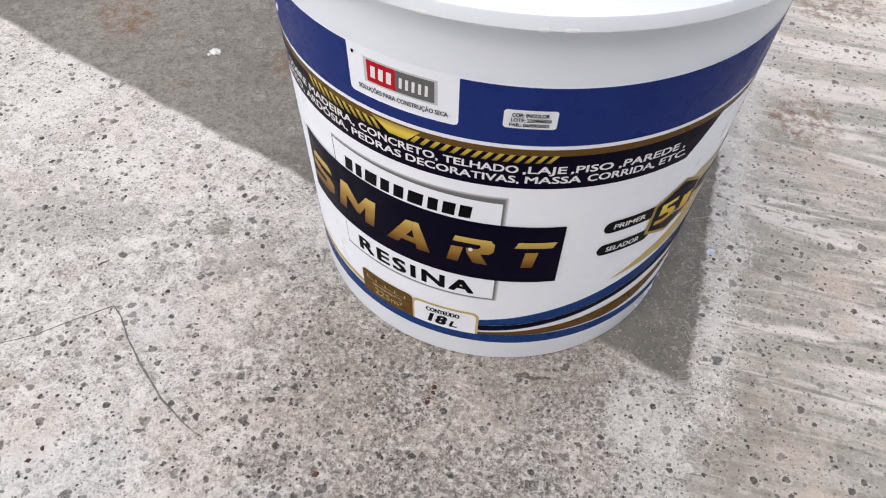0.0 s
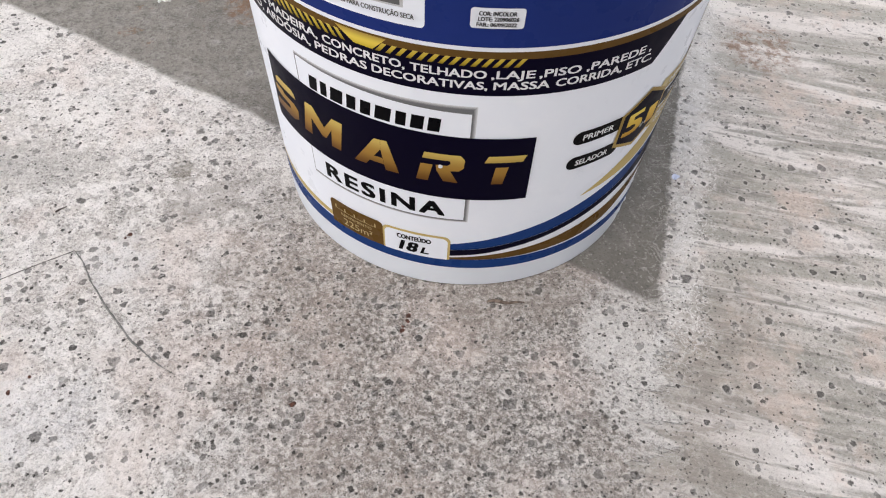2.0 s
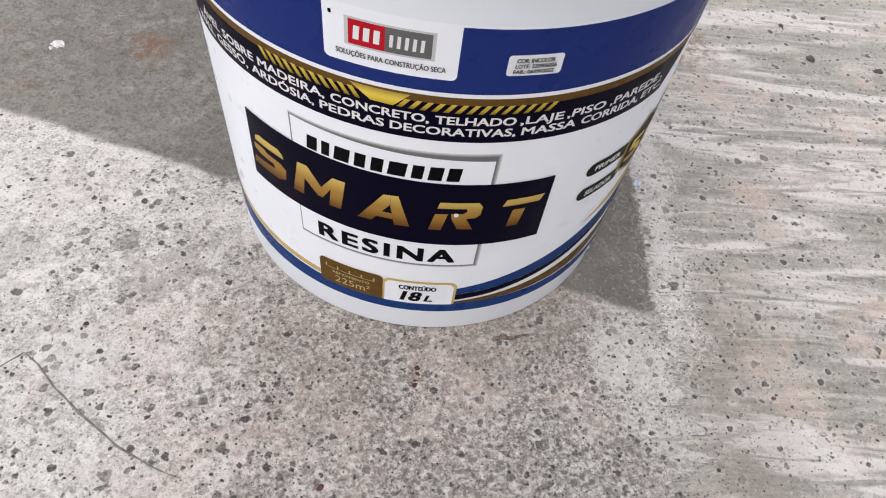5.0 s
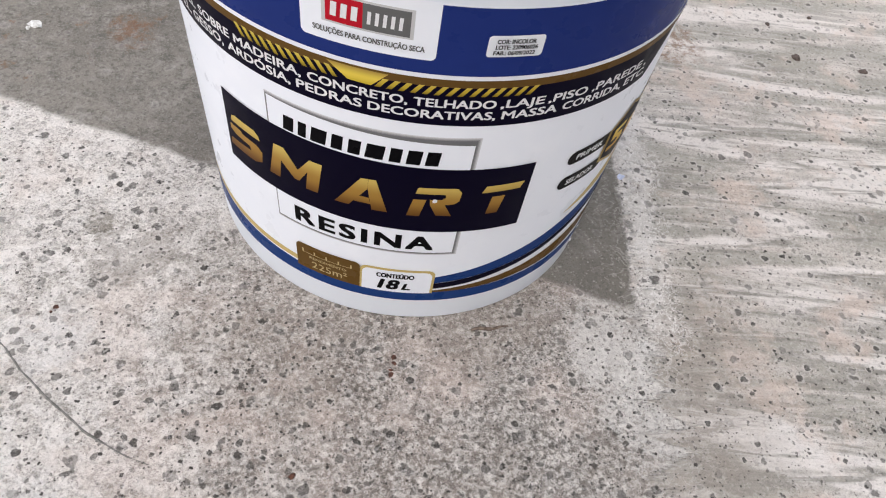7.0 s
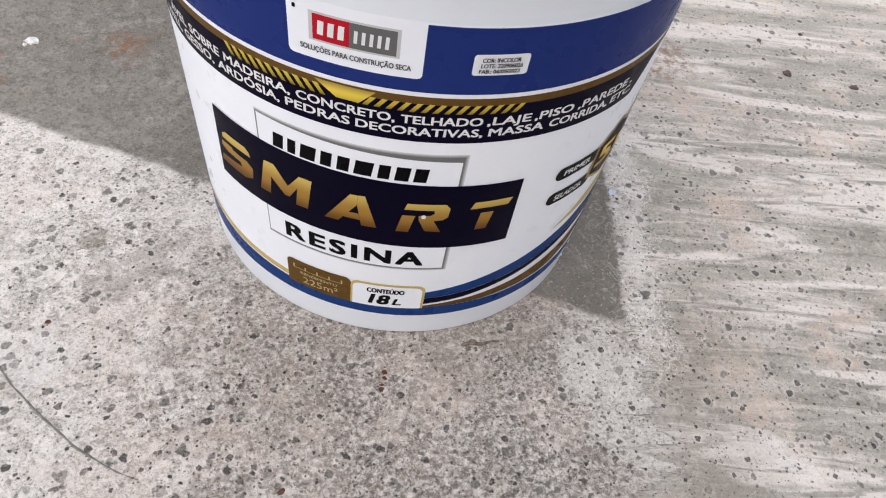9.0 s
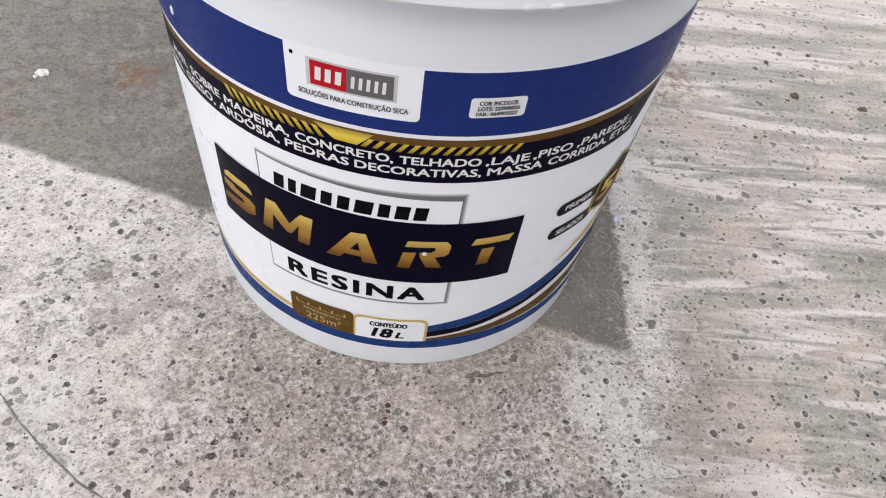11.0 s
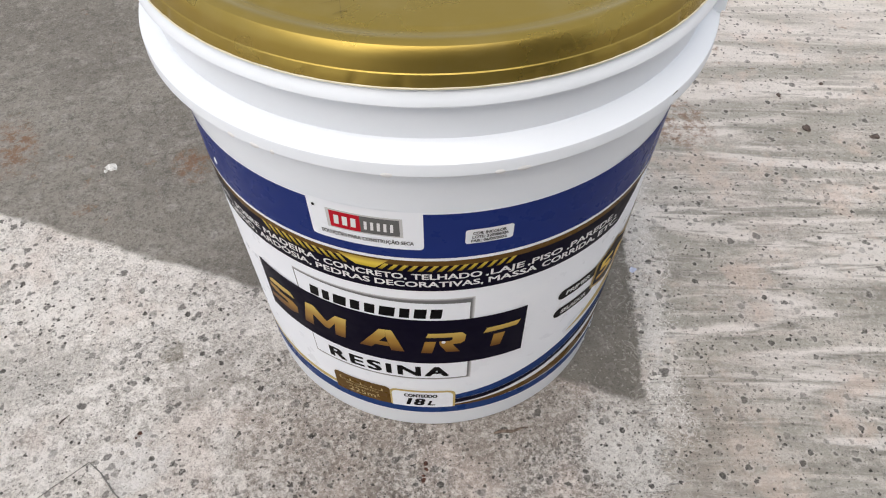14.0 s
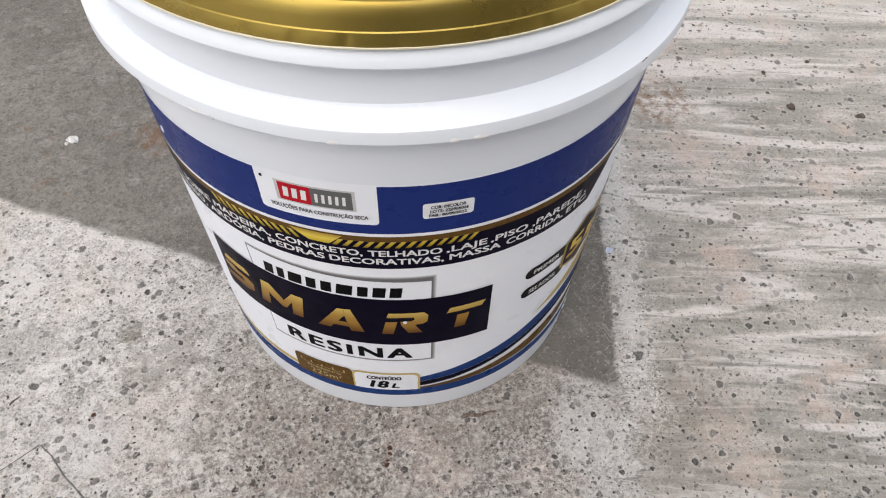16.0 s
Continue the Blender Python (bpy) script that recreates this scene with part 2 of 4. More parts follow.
    brushed = k.mix(k.step(grain, 0.60, 0.70, 0, 0.35), brushed, (0.20, 0.19, 0.18))
    brushed = k.mix(k.step(sand, 0.82, 0.90, 0, 0.35), brushed, (0.27, 0.25, 0.23))
    # narrow trowel streaks, chalky blooms and pinkish patches
    thin = k.noise(1.0, 5, k.mapped((2, 7, 0), 0, (9, 78, 1), turned), 0.58, 0.5)
    bloom = k.noise(1.0, 6, k.mapped((5, 3, 0), 0, (4.2, 25, 1), turned), 0.58, 0.6)
    brushed = k.mix(k.step(bloom, 0.51, 0.58, 0, 0.75), brushed, (0.90, 0.865, 0.845))
    brushed = k.mix(k.step(bloom, 0.50, 0.43, 0, 0.75), brushed, (0.42, 0.41, 0.37))
    brushed = k.mix(k.step(thin, 0.54, 0.63, 0, 0.75), brushed, (0.29, 0.28, 0.25))
    brushed = k.mix(k.step(thin, 0.43, 0.35, 0, 0.5), brushed, (0.84, 0.81, 0.79))
    brushed = k.mix(k.step(k.noise(16, 5, k.mapped((1.5, 8.5, 0)), 0.65), 0.51, 0.64, 0, 0.6), brushed, (0.72, 0.60, 0.53))
    brushed = k.mix(k.step(scab, 0.58, 0.64, 0, 0.3), brushed, (0.24, 0.225, 0.21))
    brushed = k.mix(k.step(scab, 0.42, 0.36, 0, 0.25), brushed, (0.84, 0.82, 0.80))
    # paler farther out on this slab, mostly along the pale streak bands
    far_pale = k.math("MULTIPLY", k.step(k.math("MULTIPLY_ADD", broad, 0.5, y), 0.55, 0.95), k.step(bloom, 0.40, 0.55, 0.15, 0.6))
    brushed = k.mix(far_pale, brushed, (0.86, 0.82, 0.79))
    edge = k.math("MULTIPLY", k.step(hair, 0.60, 0.42, 0.45, 1.0), k.math("MULTIPLY", k.step(k.math("ADD", joint, k.math("MULTIPLY_ADD", blot, 0.08, -0.04)), 0.10, 0.04), k.step(y, 0.24, 0.17, 0, 0.8)))
    brushed = k.mix(edge, brushed, (0.33, 0.298, 0.265))
    col = k.mix(right, pale, brushed)
    # chalky ridge of laitance along the joint
    ridge = k.math("MULTIPLY", k.step(k.math("ABSOLUTE", k.math("SUBTRACT", joint, 0.010)), 0.016, 0.005), k.step(dust, 0.42, 0.54))
    col = k.mix(k.math("MULTIPLY", ridge, k.step(y, 0.15, 0.24, 0.15, 0.7)), col, (0.66, 0.645, 0.62))
    chalk = k.math("MULTIPLY", k.step(k.math("ABSOLUTE", k.math("SUBTRACT", joint, k.math("MULTIPLY_ADD", mid, 0.03, -0.002))), 0.017, 0.004), k.step(frayed, 0.36, 0.54, 0.0, 0.8))
    col = k.mix(k.math("MULTIPLY", chalk, k.step(y, 0.16, 0.22, 0.0, 0.75)), col, (0.76, 0.745, 0.73))
    lace = k.math("ABSOLUTE", k.math("SUBTRACT", k.noise(120, 5, k.mapped((3, 9, 0)), 0.65, 1.0), 0.5))
    lace = k.math("MULTIPLY", k.step(lace, 0.030, 0.008), k.step(k.math("ABSOLUTE", k.math("SUBTRACT", joint, k.math("MULTIPLY_ADD", mid, 0.04, -0.006))), 0.026, 0.008))
    col = k.mix(k.math("MULTIPLY", lace, k.step(y, 0.12, 0.20, 0.2, 0.85)), col, (0.88, 0.87, 0.865))
    # darker tones of the wedge between front line and joint
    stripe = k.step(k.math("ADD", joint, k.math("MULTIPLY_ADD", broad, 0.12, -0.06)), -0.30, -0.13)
    wedge_l = k.mix(k.step(broad, 0.38, 0.62), (0.205, 0.192, 0.172), (0.285, 0.270, 0.245))
    wedge_l = k.mix(k.step(dust, 0.50, 0.60, 0, 0.7), wedge_l, (0.13, 0.122, 0.11))
    wedge_l = k.mix(k.step(ripple, 0.54, 0.62, 0, 0.7), wedge_l, (0.35, 0.335, 0.31))
    wedge_l = k.mix(k.step(fine, 0.56, 0.64, 0, 0.6), wedge_l, (0.10, 0.094, 0.085))
    wedge_r = k.mix(k.step(mid, 0.40, 0.60), (0.185, 0.175, 0.157), (0.220, 0.209, 0.188))
    wedge_r = k.mix(k.step(grain, 0.55, 0.62, 0, 0.5), wedge_r, (0.085, 0.08, 0.07))
    wedge_r = k.mix(k.step(k.noise(420, 3, k.mapped((3, 3, 0))), 0.60, 0.68, 0, 0.6), wedge_r, (0.27, 0.26, 0.235))
    wedge_l = k.mix(k.step(stone, 0.74, 0.84, 0, 0.45), wedge_l, (0.12, 0.113, 0.102))
    wedge_l = k.mix(k.step(sand, 0.20, 0.10, 0, 0.4), wedge_l, (0.36, 0.345, 0.32))
    wedge_r = k.mix(k.step(sand, 0.07, 0.03, 0, 0.7), wedge_r, (0.42, 0.41, 0.38))
    wedge_tone = k.mix(stripe, wedge_l, wedge_r)
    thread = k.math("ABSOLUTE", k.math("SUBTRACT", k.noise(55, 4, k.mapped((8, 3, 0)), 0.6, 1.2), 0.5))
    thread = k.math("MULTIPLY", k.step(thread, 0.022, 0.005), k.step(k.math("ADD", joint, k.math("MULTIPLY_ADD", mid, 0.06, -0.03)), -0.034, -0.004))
    wedge_tone = k.mix(k.math("MULTIPLY", thread, 0.65), wedge_tone, (0.46, 0.45, 0.42))
    col = k.mix(wedge, col, wedge_tone)
    # rust-coloured stains
    rust = k.math("MULTIPLY", k.step(k.noise(46, 6, k.mapped((1.3, 4.2, 0)), 0.75), 0.58, 0.68), k.step(k.noise(7.5, 2, k.mapped((5.2, 0.4, 0))), 0.54, 0.62))
    col = k.mix(k.math("MULTIPLY", rust, k.step(y, 0.40, 0.52, 0.0, 0.75)), col, (0.25, 0.135, 0.075))
    for cx, cy, rx, ry in ((-0.300, 0.640, 0.035, 0.050), (-0.232, 0.529, 0.010, 0.008), (0.343, 0.475, 0.040, 0.045), (0.450, 0.660, 0.060, 0.040), (-0.130, 0.560, 0.022, 0.030)):
        patch = k.math("MULTIPLY", k.step(ragged(oval(cx, cy, rx, ry), 2.4), 1.1, 0.2), k.step(dust, 0.44, 0.58))
        col = k.mix(k.math("MULTIPLY", patch, 0.7), col, (0.24, 0.12, 0.06))
    # pits and dark grit of four sizes
    height = k.math("MULTIPLY_ADD", fine, 0.5, k.math("MULTIPLY", mid, 0.4))
    crowd = k.step(k.noise(8, 2, k.mapped((2.2, 9.1, 0))), 0.35, 0.60, 0.65, 1.0)
    for scale, lo, hi, keep, dark, off in ((58, 0.15, 0.20, 0.95, 0.80, 0), (96, 0.17, 0.22, 0.88, 0.95, 5), (78, 0.18, 0.235, 0.88, 0.72, 17), (120, 0.18, 0.25, 0.80, 0.75, 3), (200, 0.18, 0.24, 0.60, 1.0, 9), (300, 0.15, 0.20, 0.40, 1.0, 21), (430, 0.20, 0.30, 0.50, 0.95, 13)):
        co = k.mapped((off, off * 0.7, 0), 0, (1, 1, 0))
        jig = k.t.nodes.new("ShaderNodeVectorMath")
        jig.operation = "MULTIPLY_ADD"
        n = k.t.nodes.new("ShaderNodeTexNoise")
        n.inputs["Scale"].default_value = scale * 3.5
        k.link(co, n.inputs["Vector"])
        k.link(n.outputs["Color"], jig.inputs[0])
        jig.inputs[1].default_value = (0.42 / scale, 0.42 / scale, 0)
        k.link(co, jig.inputs[2])
        v = k.voronoi(scale, jig.outputs[0])
        pick = k.t.nodes.new("ShaderNodeSeparateColor")
        k.link(v.outputs["Color"], pick.inputs[0])
        size = k.math("MULTIPLY_ADD", pick.outputs[1], 0.7, 0.5)
        ragged_d = k.math("ADD", v.outputs["Distance"], k.math("MULTIPLY_ADD", fine, 0.22, -0.11))
        pit = k.step(k.math("DIVIDE", ragged_d, size), hi, lo)
        pit = k.math("MULTIPLY", pit, k.math("LESS_THAN", pick.outputs[0], k.math("MULTIPLY", crowd, keep)))
        fade = k.math("MULTIPLY", k.math("MULTIPLY_ADD", pick.outputs[2], 0.36, 0.64), dark)
        fade = k.math("MULTIPLY", fade, k.math("MULTIPLY_ADD", wedge, -0.7, 1.0))
        fade = k.math("MULTIPLY", fade, k.math("MULTIPLY_ADD", right, -0.08, 1.0))
        if off == 13:
            fade = k.math("MULTIPLY", fade, k.step(worn, 0.0, 0.6, 0.55, 1.0))
        if off == 17:
            fade = k.math("MULTIPLY", fade, k.math("MULTIPLY_ADD", right, -0.45, 1.0))
        if off == 3:
            fade = k.math("MULTIPLY", fade, k.math("MULTIPLY", k.step(worn, 0.0, 0.6, 0.55, 1.0), k.math("MULTIPLY_ADD", right, -0.8, 1.0)))
        fade = k.math("MULTIPLY", fade, k.step(grain, 0.30, 0.55, 0.65, 1.0))
        if off in (0, 5, 17):
            lip = k.math("MULTIPLY", k.step(k.math("DIVIDE", ragged_d, size), hi + 0.16, hi + 0.04), k.math("LESS_THAN", pick.outputs[0], k.math("MULTIPLY", crowd, keep)))
            col = k.mix(k.math("MULTIPLY", k.math("MULTIPLY", lip, fade), 0.4), col, (0.80, 0.775, 0.755))
        col = k.mix(k.math("MULTIPLY", pit, fade), col, (0.058, 0.054, 0.05))
        height = k.math("MULTIPLY_ADD", k.math("MULTIPLY", pit, fade), -0.5, height)
    height = k.math("MULTIPLY_ADD", k.math("MULTIPLY", k.math("ADD", streak, hair), right), 0.6, height)
    # crumbly tooth: highlights on crests and shade in gaps painted in, in random patches
    tooth = k.noise(410, 4, k.mapped((13, 5, 0)), 0.6, 0.4)
    tooth_mask = k.math("MULTIPLY", k.step(k.noise(21, 5, k.mapped((5, 15, 0)), 0.7), 0.42, 0.58, 0.1, 1.0), k.math("MULTIPLY_ADD", k.math("MAXIMUM", wedge, k.math("MULTIPLY", right, 0.75)), -0.9, 1.0))
    col = k.mix(k.math("MULTIPLY", tooth_mask, k.step(tooth, 0.55, 0.585, 0.0, 0.30)), col, (0.15, 0.138, 0.126))
    col = k.mix(k.math("MULTIPLY", tooth_mask, k.step(tooth, 0.45, 0.405, 0.0, 0.34)), col, (0.90, 0.88, 0.86))
    col = k.mix(1.0, col, (0.885, 0.865, 0.842), "MULTIPLY")
    height = k.math("MULTIPLY_ADD", k.math("MULTIPLY", tooth, tooth_mask), -0.7, height)
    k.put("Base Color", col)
    k.put("Roughness", k.math("MULTIPLY_ADD", wedge, -0.15, 0.9))
    k.put("Specular IOR Level", 0.25)
    height = k.math("MULTIPLY_ADD", sand, 0.35, height)
    k.bump(height, 0.0029, 0.95)
    return k.m


def plastic(name, color, rough=0.32, coat=0.25):
    k = Mat(name, rough, 0.0, color, coat)
    k.put("Base Color", k.mix(k.step(k.noise(26, 6, rough=0.7), 0.35, 0.85, 0, 0.06), color, tuple(c * 0.80 for c in color)))
    k.put("Roughness", k.step(k.noise(55, 4), 0.3, 0.7, rough - 0.03, rough + 0.05))
    k.bump(k.noise(18, 3), 0.0006, 0.25)
    return k.m


def ink(name, color, rough=0.28, metal=0.0):
    """Printed label ink under a clear film."""
    k = Mat(name, rough, metal, color, 0.0)
    k.put("Specular IOR Level", 0.035)
    k.put("Base Color", k.mix(k.step(k.noise(60, 5), 0.45, 0.75, 0, 0.14), color, tuple(min(1, c * 1.3 + 0.001) for c in color)))
    k.put("Roughness", k.step(k.noise(70, 4), 0.3, 0.7, rough - 0.05, rough + 0.12))
    return k.m


def gold_fade(name, z0, z1, low, mid, high):
    """Gold ink printed as a fade from brown to pale gold over a height."""
    k = Mat(name, 0.3, 0.0, mid, 0.0)
    k.put("Specular IOR Level", 0.06)
    sep = k.t.nodes.new("ShaderNodeSeparateXYZ")
    k.link(k.co, sep.inputs[0])
    f = k.math("DIVIDE", k.math("SUBTRACT", sep.outputs[2], z0), z1 - z0, clamp=True)
    k.put("Base Color", k.mix(k.step(f, 0.45, 1.0), k.mix(k.step(f, 0.0, 0.5), low, mid), high))
    return k.m


def lacquered_gold():
    """Gold lacquer over tinplate: glossy, a little cloudy, with dust and short scratches."""
    k = Mat("gold_lacquer", 0.3, 0.8, (0.40, 0.29, 0.07), 0.0)
    dust = k.step(k.noise(22, 6, rough=0.7), 0.46, 0.74, 0, 0.35)
    col = k.mix(dust, (0.335, 0.24, 0.054), (0.40, 0.305, 0.115))
    k.put("Base Color", col)
    k.put("Roughness", k.step(k.noise(35, 5), 0.35, 0.7, 0.26, 0.36))
    return k.m


JOINT, ALONG = (0.166, 0.205), (0.36, 0.933)
CONCRETE = concrete()
WHITE = plastic("white_plastic", (0.785, 0.825, 0.885))
FILM = ink("white_label_film", (0.84, 0.865, 0.92), 0.3)
BLUE = ink("blue_ink", (0.016, 0.032, 0.165))
BLUE2 = ink("mid_blue_ink", (0.013, 0.045, 0.175))
NAVY = ink("navy_ink", (0.0025, 0.0016, 0.011), 0.36)
BLACK = ink("black_ink", (0.003, 0.003, 0.004))
GREY = ink("grey_ink", (0.30, 0.30, 0.31))
MIST = ink("pale_grey_ink", (0.55, 0.55, 0.56))
DIM = ink("dark_grey_ink", (0.13, 0.13, 0.13))
RED = ink("red_ink", (0.45, 0.012, 0.025))
BRONZE = ink("bronze_ink", (0.12, 0.065, 0.018))
TAN = ink("tan_ink", (0.50, 0.40, 0.20))
PAPER = ink("white_ink", (0.74, 0.74, 0.75))
EDGES = [ink("plate_shade_ink", (v, v, v * 1.03), 0.3) for v in (0.62, 0.42, 0.26, 0.16)]
STICKER = ink("sticker_paper", (0.76, 0.78, 0.82), 0.5)
YELLOW = gold_fade("hazard_gold_ink", 0.189, 0.196, (0.22, 0.15, 0.015), (0.50, 0.37, 0.04), (0.62, 0.48, 0.10))
BRIGHT_GOLD = gold_fade("bright_gold_ink", 0.189, 0.198, (0.55, 0.40, 0.03), (0.72, 0.55, 0.08), (0.40, 0.26, 0.06))
LETTER_GOLD = gold_fade("letter_gold_ink", 0.104, 0.131, (0.13, 0.055, 0.012), (0.34, 0.19, 0.04), (0.60, 0.45, 0.12))
BADGE_GOLD = gold_fade("badge_gold_ink", 0.116, 0.136, (0.45, 0.22, 0.02), (0.70, 0.45, 0.05), (0.80, 0.62, 0.12))
SWOOSH_GOLD = gold_fade("swoosh_gold_ink", 0.07, 0.19, (0.55, 0.42, 0.16), (0.36, 0.24, 0.06), (0.17, 0.10, 0.025))
GOLD = lacquered_gold()


def unseen_wall_grey():
    # dark grey for the added wall behind the camera
    k = Mat("unseen_wall_grey", 0.9)
    k.put("Base Color", k.mix(k.step(k.noise(1.5, 6), 0.4, 0.65), (0.11, 0.105, 0.10), (0.17, 0.16, 0.15)))
    k.bump(k.noise(40, 5), 0.01, 0.5)
    return k.m


WALL_GREY = unseen_wall_grey()


# ---- helpers ----
def part(name, bm, material, parent, label="", smooth=True):
    """Links a bmesh as one mesh object under a thing or a part."""
    me = bpy.data.meshes.new(name)
    bm.to_mesh(me)
    bm.free()
    me.materials.append(material)
    if smooth:
        me.polygons.foreach_set("use_smooth", [True] * len(me.polygons))
        me.set_sharp_from_angle(angle=radians(24))
    ob = new(name, me)
    ob.parent = parent
    return tagged(ob, label)


def thing(name, at, label, category, group="", kind=""):
    ob = new(name)
    ob.matrix_world = at
    ob.empty_display_size = 0.02
    return tagged(ob, label, category, group, kind)


def revolve(profile, n=192):
    """A closed ring of quads from a profile of (radius, height)."""
    bm = bmesh.new()
    rings = []
    for r, z in profile:
        if r < 1e-6:
            rings.append([bm.verts.new((0, 0, z))])
        else:
            rings.append([bm.verts.new((r * math.sin(2 * math.pi * i / n), -r * math.cos(2 * math.pi * i / n), z)) for i in range(n)])
    for a, b in zip(rings, rings[1:]):
        for i in range(n):
            j = (i + 1) % n
            if len(a) == 1 and len(b) == 1:
                continue
            if len(a) == 1:
                bm.faces.new((a[0], b[j], b[i]))
            elif len(b) == 1:
                bm.faces.new((a[i], a[j], b[0]))
            else:
                bm.faces.new((a[i], a[j], b[j], b[i]))
    bmesh.ops.recalc_face_normals(bm, faces=bm.faces[:])
    return bm


DEG = 2.45  # millimetres of arc to a degree of turn


def wall(z):
    """The bucket's radius at a height, in metres."""
    return 0.1311 + 0.062 * z


def wrap(bm, layer):
    """Bends a flat drawing (millimetres along, millimetres up) round the bucket's wall, each layer a little proud of the one below."""
    bmesh.ops.triangulate(bm, faces=bm.faces[:])
    xs = [v.co.x for v in bm.verts]
    s = math.ceil(min(xs) / 5) * 5
    while s < max(xs):
        bmesh.ops.bisect_plane(bm, geom=bm.verts[:] + bm.edges[:] + bm.faces[:], plane_co=(s, 0, 0), plane_no=(1, 0, 0), dist=1e-4)
        s += 5
    for v in bm.verts:
        a, z = radians(v.co.x / DEG), v.co.y / 1000
        r = wall(z) + 0.00012 * (layer + 1 + v.co.z)
        v.co = (r * math.sin(a), -r * math.cos(a), z)
    return bm


def flat(*outlines):
    bm = bmesh.new()
    for pts in outlines:
        bm.faces.new([bm.verts.new((a * DEG, z, 0)) for a, z in pts])
    bmesh.ops.recalc_face_normals(bm, faces=bm.faces[:])
    for f in bm.faces:
        if f.normal.z < 0:
            f.normal_flip()
    bmesh.ops.triangulate(bm, faces=[f for f in bm.faces if len(f.verts) > 4])
    return bm


def box(a0, a1, z0, z1, lean=0.0):
    """Corner points of a printed block, its top moved by lean degrees."""
    return [(a0, z0), (a1, z0), (a1 + lean, z1), (a0 + lean, z1)]


def rounded(a0, a1, z0, z1, r, top=True, bottom=True):
    """A block with rounded corners of radius r millimetres."""
    out = []
    for ca, cz, sa, sz, t0, on in ((a0, z0, 1, 1, 180, bottom), (a1, z0, -1, 1, 270, bottom), (a1, z1, -1, -1, 0, top), (a0, z1, 1, -1, 90, top)):
        if not on:
            out.append((ca, cz))
            continue
        for i in range(6):
            t = radians(t0 + 18 * i)
            out.append((ca + sa * r / DEG + r / DEG * math.cos(t), cz + sz * r + r * math.sin(t)))
    return out


def band(upper, lower, n=28):
    """Strip between two lists of (turn, height) that share their order, smoothed between the points."""
    def at(pts, f):
        a = pts[0][0] + f * (pts[-1][0] - pts[0][0])
        for (a0, z0), (a1, z1) in zip(pts, pts[1:]):
            if a <= a1 + 1e-9:
                w = (a - a0) / (a1 - a0)
                return a, z0 + (z1 - z0) * w
        return pts[-1]
    bm = bmesh.new()
    rows = [[bm.verts.new((*((lambda p: (p[0] * DEG, p[1]))(at(pts, i / n))), 0)) for i in range(n + 1)] for pts in (lower, upper)]
    for i in range(n):
        bm.faces.new((rows[0][i], rows[0][i + 1], rows[1][i + 1], rows[1][i]))
    return bm


def blocks(a0, a1, z0, z1, fill=0.84):
    """A plain upright block in place of one character of a brand name."""
    return [box(a0, a0 + fill * (a1 - a0), z0, z1, 0.12 * (a1 - a0))]


def letters(text, a0, a1, z0, z1, bold=0.012, lean=0.0, spaced=1.0):
    """Printed words fitted to a span of turn and height."""
    cu = bpy.data.curves.new("words", "FONT")
    cu.body, cu.size, cu.shear, cu.resolution_u, cu.space_character = text, 1.0, lean, 3, spaced
    ob = bpy.data.objects.new("words", cu)
    scene.collection.objects.link(ob)
    bpy.context.view_layer.update()
    me = bpy.data.meshes.new_from_object(ob.evaluated_get(bpy.context.evaluated_depsgraph_get()))
    bm = bmesh.new()
    bm.from_mesh(me)
    bpy.data.objects.remove(ob)
    bpy.data.curves.remove(cu)
    bpy.data.meshes.remove(me)
    xs, ys = [v.co.x for v in bm.verts], [v.co.y for v in bm.verts]
    x0, kx, ky = min(xs), (a1 - a0) * DEG / (max(xs) - min(xs)), (z1 - z0) / 0.70
    for v in bm.verts:
        v.co = (a0 * DEG + (v.co.x - x0) * kx, z0 + v.co.y * ky, 0)
    if bold > 0:
        strokes = bm.verts[:] + bm.edges[:] + bm.faces[:]
        w = 1.3 * bold * ky
        for i, (dx, dy) in enumerate(((-w, -0.6 * w), (w, 0.6 * w), (-w, 0.6 * w), (w, -0.6 * w))):
            made = bmesh.ops.duplicate(bm, geom=strokes)["geom"]
            bmesh.ops.translate(bm, verts=[g for g in made if isinstance(g, bmesh.types.BMVert)], vec=(dx, dy, 0.12 * (i + 1)))
    return bm


# ---- ground ----
def ground():
    bm = bmesh.new()
    bmesh.ops.create_grid(bm, x_segments=24, y_segments=24, size=60)
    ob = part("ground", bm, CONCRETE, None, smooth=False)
    tagged(ob, "pale speckled concrete slab with a darker wedge-shaped patch", "ground", kind="structure")
    return ob


ground()


def unseen_wall():
    """Unseen wall added behind the camera to darken the lid's reflections and bucket front."""
    bm = bmesh.new()
    bmesh.ops.create_cube(bm, size=1)
    for v in bm.verts:
        v.co = (v.co.x * 2.6 + 0.1, v.co.y * 0.2 - 1.45, v.co.z * 2.0 + 1.0)
    tagged(part("unseen_wall_south", bm, WALL_GREY, None, smooth=False), "plain dark grey wall added behind the camera to darken reflections", "wall", kind="structure")


unseen_wall()


# ---- bucket ----
AXIS = (0.0470, 0.3541)
SCUFF = 29.5


